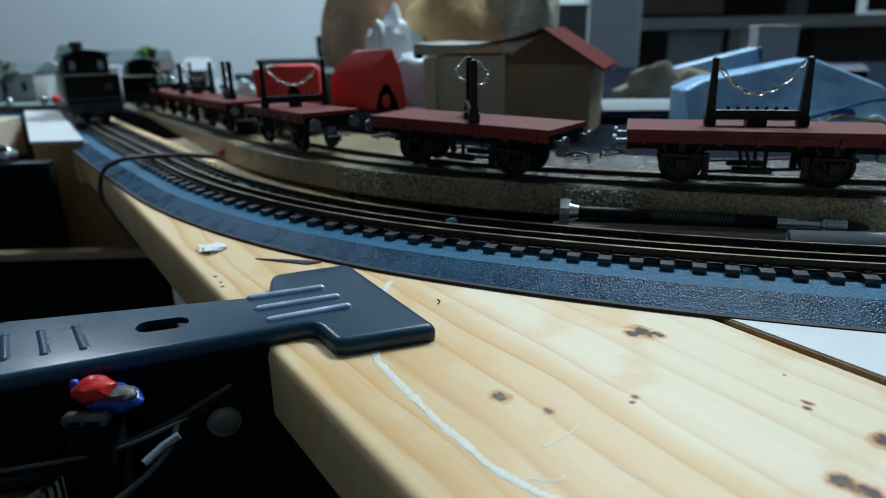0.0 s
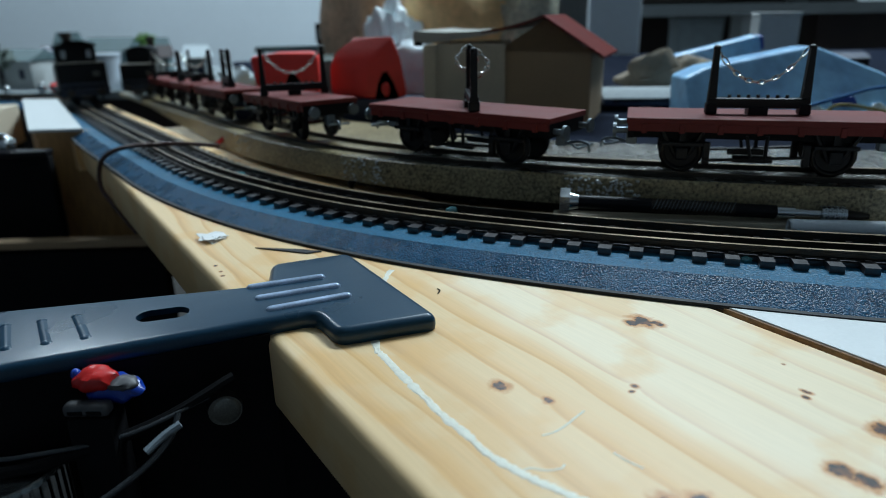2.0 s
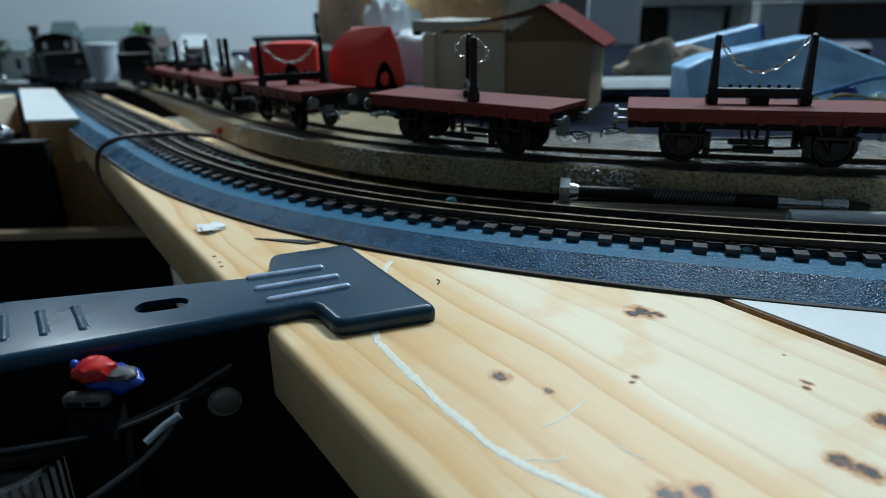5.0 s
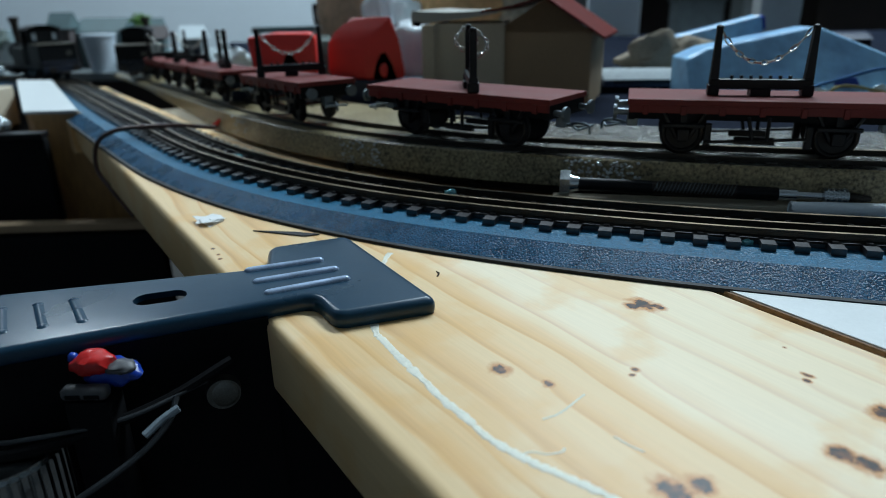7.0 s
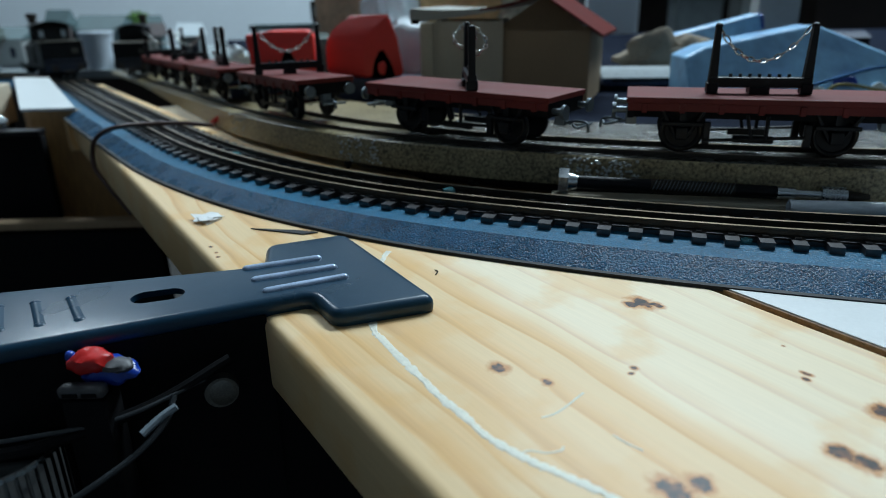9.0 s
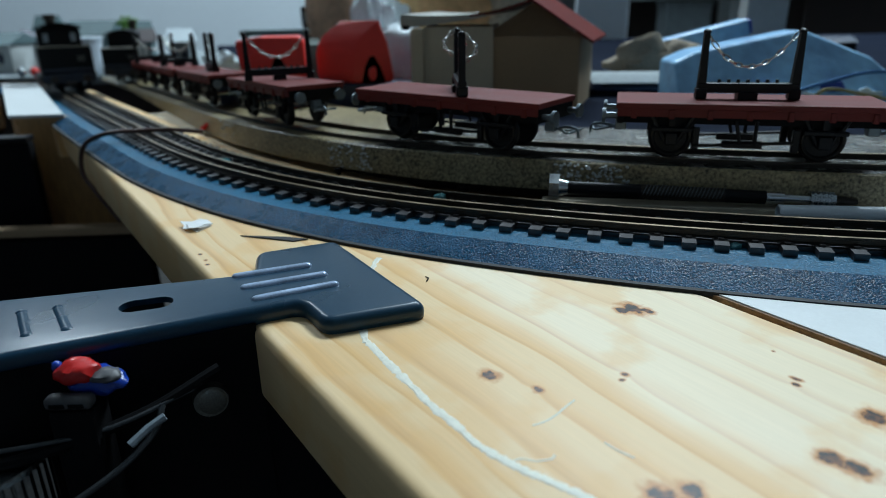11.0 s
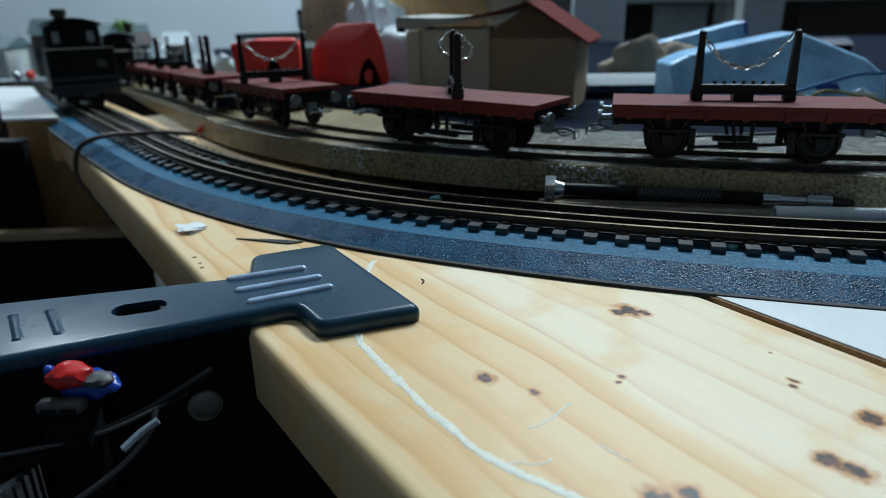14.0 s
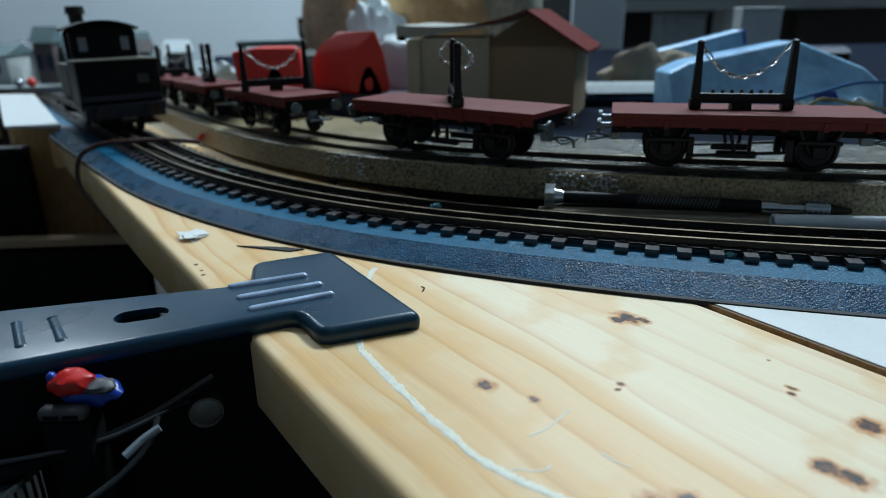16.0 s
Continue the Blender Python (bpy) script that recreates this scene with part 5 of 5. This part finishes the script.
    part("crag", lump(bmesh.new(), (0, 0, 46), (52, 40, 108), 0.25, sub=4, seed=11), "rock_brown", r, smooth=True)
    r = holder("plastic_bag", mm(-44, 600, 9.4), "crumpled white plastic bag on the baseboard", "bag")
    part("film", lump(bmesh.new(), (2, 0, 24), (28, 22, 48), 0.5, sub=5, seed=15), "bag", r, smooth=True)
    for x, y, sx, sy, sz, mt, lab in ((-92, 560, 16, 9, 18, "leaf_grey", "small grey-green moss clump on the baseboard"), (-20, 560, 24, 10, 22, "bag", "pale crumpled plastic wrapper on the baseboard"),
                                      (-180, 620, 18, 10, 11, "bag", "pale blue crumpled wrapper on the baseboard")):
        r = holder("clump" if "moss" in lab else "wrapper", mm(x, y, 9.4), lab, "clutter")
        part("mass", lump(bmesh.new(), (0, 0, sz), (sx, sy, sz), 0.45, sub=3, seed=x), mt, r, smooth=True)
    f = holder("picture_frame", mm(-149, 900, 44), "small black-framed picture leaning by the wall", "frame")
    part("border", box(bmesh.new(), -10.5, 10.5, -2, 2, 0, 22, 0.8), "black_dull", f)
    part("panel", box(bmesh.new(), -7.5, 7.5, -2.5, -2.05, 2.5, 16), "house_grey", f)
    part("stand", box(bmesh.new(), -9, 9, -2, 14, -34.6, -0.1), "dark_brown", f)
    # clutter behind the blue box
    r = holder("tan_cloth", mm(180, 492, 9.4), "crumpled tan cloth heaped behind the wagons", "cloth")
    part("mound", lump(bmesh.new(), (-4, 0, 13), (40, 14, 17), 0.45, sub=4, seed=31), "rock_tan", r, smooth=True)
    part("fold", lump(bmesh.new(), (-28, -4, 22), (16, 9, 15), 0.4, sub=3, seed=33), "rock_tan", r, smooth=True)
    c = holder("blue_carton", mm(202, 512, 40, 0, 0, -13), "pale blue plastic carton lying on the tan cloth", "carton")
    part("shell", prism(bmesh.new(), [(-30, -6), (32, -6), (32, 8), (-30, 8)], -3, 9, 2.0), "blue_box", c)
    part("end_cap", box(bmesh.new(), 32.1, 35, -5, 7, -2, 8, 0.6), "blue_gloss", c, "blue end cap")
    c = holder("white_carton", mm(288, 604, 9.4, -4), "tall plain white carton standing on the baseboard", "carton")
    part("carton_body", box(bmesh.new(), -17, 17, -10, 10, 0, 58, 0.6), "house_white", c)
    part("lid", box(bmesh.new(), -17.6, 17.6, -10.6, 10.6, 58.1, 61, 0.4), "house_white", c)
    c = holder("dark_carton", mm(161, 900, 9.4, 6), "dark grey-brown carton standing on the baseboard", "carton")
    part("carton_body", box(bmesh.new(), -23, 23, -15, 15, 0, 84, 0.8), "shelf_grey", c)
    part("lid", box(bmesh.new(), -24, 24, -16, 16, 84.1, 89, 0.6), "shelf_grey", c)
    c = holder("model_platform", mm(-152, 700, 9.4, 3), "low grey-green model platform canopy behind the red hoods", "model canopy")
    part("canopy", box(bmesh.new(), -32, 34, -10, 10, 32, 37.4, 0.6), "house_green", c)
    for x in (-26, 0, 27):
        part("pillar", box(bmesh.new(), x - 1.2, x + 1.2, -1.2, 1.2, 0, 31.9), "house_grey", c)


def wedge(name, xy, label, end_on):
    t = holder(name, mm(xy[0], xy[1], 9.4, 0), label, "plastic hood", "red plastic hoods")
    bm = bmesh.new()
    if end_on:
        front = [(0, 14), (41, 14), (41, 40), (38, 43), (12, 42.4), (-3, 41)]
        rear = [(2, 14), (40, 14), (40, 40), (36, 43), (12, 43), (0, 39)]
    else:
        front = [(7.4, 14), (33, 14), (32.1, 18), (28.7, 38.5), (25, 53), (22, 50), (17, 45.5), (11, 40), (8, 34), (7, 20)]
        rear = [(-17.5, 14), (5, 14), (4, 18), (2, 38), (-1.8, 52.4), (-8, 47), (-14.2, 42), (-18, 38), (-19.6, 32), (-19.7, 18)]
    a = [bm.verts.new((x, 0, z)) for x, z in front]
    b = [bm.verts.new((x, 18, z)) for x, z in rear]
    bm.faces.new(a)
    bm.faces.new(b[::-1])
    for i in range(len(front)):
        j = (i + 1) % len(front)
        bm.faces.new((a[i], b[i], b[j], a[j]))
    bmesh.ops.bevel(bm, geom=bm.edges[:], offset=2.0, segments=3, profile=0.5, affect="EDGES")
    part("shell", bm, "red", t, smooth=True)
    part("plinth", box(bmesh.new(), -16, 44, -1, 19, 0, 13.8, 0.8), "navy", t, "dark navy plinth")
    # Arch is a flat sheet on the closed end, the opening's shade in its colour.
    x0 = 22 if end_on else 17
    bm = bmesh.new()
    bm.faces.new([bm.verts.new((x0 + x, -0.25, z)) for x, z in ((-5, 14.5), (10, 14.5), (7, 24), (3, 31), (0, 30), (-3, 24))])
    bmesh.ops.solidify(bm, geom=bm.faces[:], thickness=0.2)
    arch = part("arch", bm, "dark_brown", t, "flat dark sheet for the shade of an arched opening")
    bm = bmesh.new()
    lump(bm, (x0 + 2, -0.8, 20), (2.8, 0.9, 4.4), 0.2, sub=2)
    part("core", bm, "red", arch)


def far_table():
    t = holder("far_table", mm(0, 0, 0), "long grey-topped layout table by the wall", "table")
    part("table_top", box(bmesh.new(), -1500, -240, 900, 1350, -24, -14), "house_grey", t)
    part("riser_strip", box(bmesh.new(), -1500, -240, 910, 930, -120, -24.1), "dark_brown", t)
    rng = random.Random(21)
    for x, y, w, d, h, mt, lab in ((-640, 1000, 160, 60, 52, "house_white", "white model terrace"), (-548, 1030, 70, 50, 54, "house_white", "white model cottage"),
                                   (-760, 1020, 120, 60, 46, "house_grey", "grey model shed"), (-512, 966, 26, 30, 74, "house_brown", "grey-brown model mill"),
                                   (-462, 985, 66, 44, 66, "house_green", "green-grey model villa"), (-414, 1000, 44, 30, 64, "house_grey", "grey model house"),
                                   (-381, 935, 34, 30, 56, "house_green", "small green-grey model house"), (-320, 915, 26, 24, 56, "house_grey", "blue-grey model kiosk")):
        c = holder("model_house", mm(x, y, 9.4 if x > -300 else -13.9, rng.uniform(-15, 15)), lab + " with painted windows", "model house")
        part("wall", box(bmesh.new(), -w / 2, w / 2, -d / 2, d / 2, 0, h * 0.72, 0.5), mt, c)
        bm = bmesh.new()
        p = [(-d / 2 - 3, h * 0.72), (d / 2 + 3, h * 0.72), (0, h)]
        a = [bm.verts.new((-w / 2 - 3, yy, z)) for yy, z in p]
        b = [bm.verts.new((w / 2 + 3, yy, z)) for yy, z in p]
        bm.faces.new(a)
        bm.faces.new(b[::-1])
        for i in range(3):
            bm.faces.new((a[i], b[i], b[(i + 1) % 3], a[(i + 1) % 3]))
        part("roof", bm, {"small green-grey model house": "house_brown", "blue-grey model kiosk": "bag", "white model cottage": "navy"}.get(lab, "house_green"), c)
        n = max(2, int(w / 28))
        for k in range(n):
            xx = -w / 2 + w * (k + 0.5) / n
            part("window", box(bmesh.new(), xx - 4, xx + 4, -d / 2 - 0.4, -d / 2 - 0.05, h * 0.25, h * 0.5), "navy", c)
    for x, y, r, mt in ((-690, 1060, 34, "leaf_grey"), (-612, 960, 24, "leaf_grey"), (-404, 960, 14, "leaf"), (-450, 1040, 30, "leaf_grey")):
        c = holder("model_tree", mm(x, y, 9.4 if x > -300 else -13.9), ("bright green" if mt == "leaf" else "grey-green") + " bushy model tree", "model tree")
        z = 62 if mt == "leaf" else 40
        part("trunk", rod(bmesh.new(), (0, 0, 0), (0, 0, z), 2.4, 8, 1.2), "dark_brown", c)
        bm = bmesh.new()
        for k in range(46):
            v = Vector((rng.gauss(0, 1), rng.gauss(0, 1), rng.gauss(0, 0.8))).normalized() * rng.uniform(0.3, 1) * r
            lump(bm, (v.x, v.y, z + v.z * 0.7), (r * 0.2, r * 0.2, r * 0.16), 0.5, sub=1, seed=k)
        part("crown", bm, mt, c)
    for x, y, z, rr, mt, lab in ((-512, 908, 20, 6, "red", "small red signal block"), (-526, 904, 12, 6, "steel", "small shiny bead"), (-574, 906, 12, 5, "steel", "small shiny bead")):
        c = holder("bead" if "bead" in lab else "red_block", mm(x, y, -13.9), lab + " on the far table", "ornament")
        part("mass", lump(bmesh.new(), (0, 0, rr), (rr, rr, rr), 0.1, sub=2), mt, c, smooth=True)


def white_tub():
    t = holder("white_tub", mm(-446, 920, -13.9), "tapered white plastic tub on the far table", "tub")
    part("wall", rod(bmesh.new(), (0, 0, 0), (0, 0, 44), 15, 32, 21), "bag_solid", t, smooth=True)
    part("rim", rod(bmesh.new(), (0, 0, 44.1), (0, 0, 47), 22, 32), "bag_solid", t, smooth=True)


def shelves():
    t = holder("shelf_unit", mm(700, 1500, 0), "grey metal shelf unit stacked with dark boxes", "shelf unit")
    for x in (-330, 40, 700):
        part("upright", box(bmesh.new(), x, x + 26, -20, 20, -740, 600), "shelf_grey", t)
    for z in (-300, 62, 300):
        part("shelf", box(bmesh.new(), -330, 726, -120, 200, z, z + 22), "shelf_grey", t)
    # Added dark panel: screens the bright wall so the shelves' rear stays dark.
    part("back", box(bmesh.new(), -329, 300, 201, 206, -740, 600), "dark_brown", t)
    p = holder("white_post", mm(268, 1100, 0), "pale painted post beside the shelf unit", "post")
    part("post", box(bmesh.new(), -40, 40, -20, 20, -745, 700, 2), "wall", p)
    for x, y, z, w, d, h, mt, lab in ((520, 1430, -20, 90, 60, 70, "house_grey", "grey storage box"),
                                      (640, 1440, -20, 70, 60, 84, "house_white", "white storage box"), (900, 1440, -60, 300, 80, 130, "dark_brown", "dark brown case"),
                                      (480, 1440, 90, 160, 80, 60, "dark_brown", "dark box"), (1000, 1440, 90, 220, 80, 90, "dark_brown", "dark box"),
                                      (1180, 1440, -60, 200, 80, 140, "black_dull", "black case")):
        c = holder("storage_box", mm(x, y, z), lab + " on the shelves", "box")
        part("carton_body", box(bmesh.new(), -w / 2, w / 2, -d / 2, d / 2, 0, h, 2), mt, c)
        part("lid", box(bmesh.new(), -w / 2 - 2, w / 2 + 2, -d / 2 - 2, d / 2 + 2, h, h + 8, 2), mt, c)


room()
timber()
baseboard()
roadbed()
track("near_track", on_main, -294, 980, 5.0, (-8.5, -1.6, 8.2), "dual-gauge model track with three brown rails on dark sleepers", 15.0, 8.7, -291)
track("wagon_track", on_inner, -294, 536, 15.2, (-8.5, 8.5), "black-sleepered model track under the wagons", 15.0, 8.7, -291)
wagons()
tank_engine("standing_engine", chord(on_inner, 500, 15, 20.1) @ pose(0, 0, 0, 0, 0, -24), "black model tank engine standing ahead of the wagons", 0.74, "loco_black")
ENGINE = tank_engine("tank_engine", chord(on_main, 560, 24, 9.5), "black model tank engine with arched cab roof and olive tanks", 1.0)
clamp()
under_clamp()
on_timber()
between_tracks()
varnish()
left_boxes()
cardboard_house()
scenery()
far_table()
white_tub()
shelves()


# ---- what moves: the engine backs off along its track and returns ----
RUN = [
    (0.0, 526), (1.0, 545), (2.0, 565), (3.0, 586), (4.0, 606), (5.2, 628), (6.5, 645), (7.5, 646), (8.5, 632), (9.8, 594),
    (11.0, 550), (12.0, 527), (13.0, 501), (14.0, 471), (15.0, 436), (16.0, 396),
]


def motions():
    walk(ENGINE, [(t, chord(on_main, s, 24, 9.5)) for t, s in RUN])


motions()
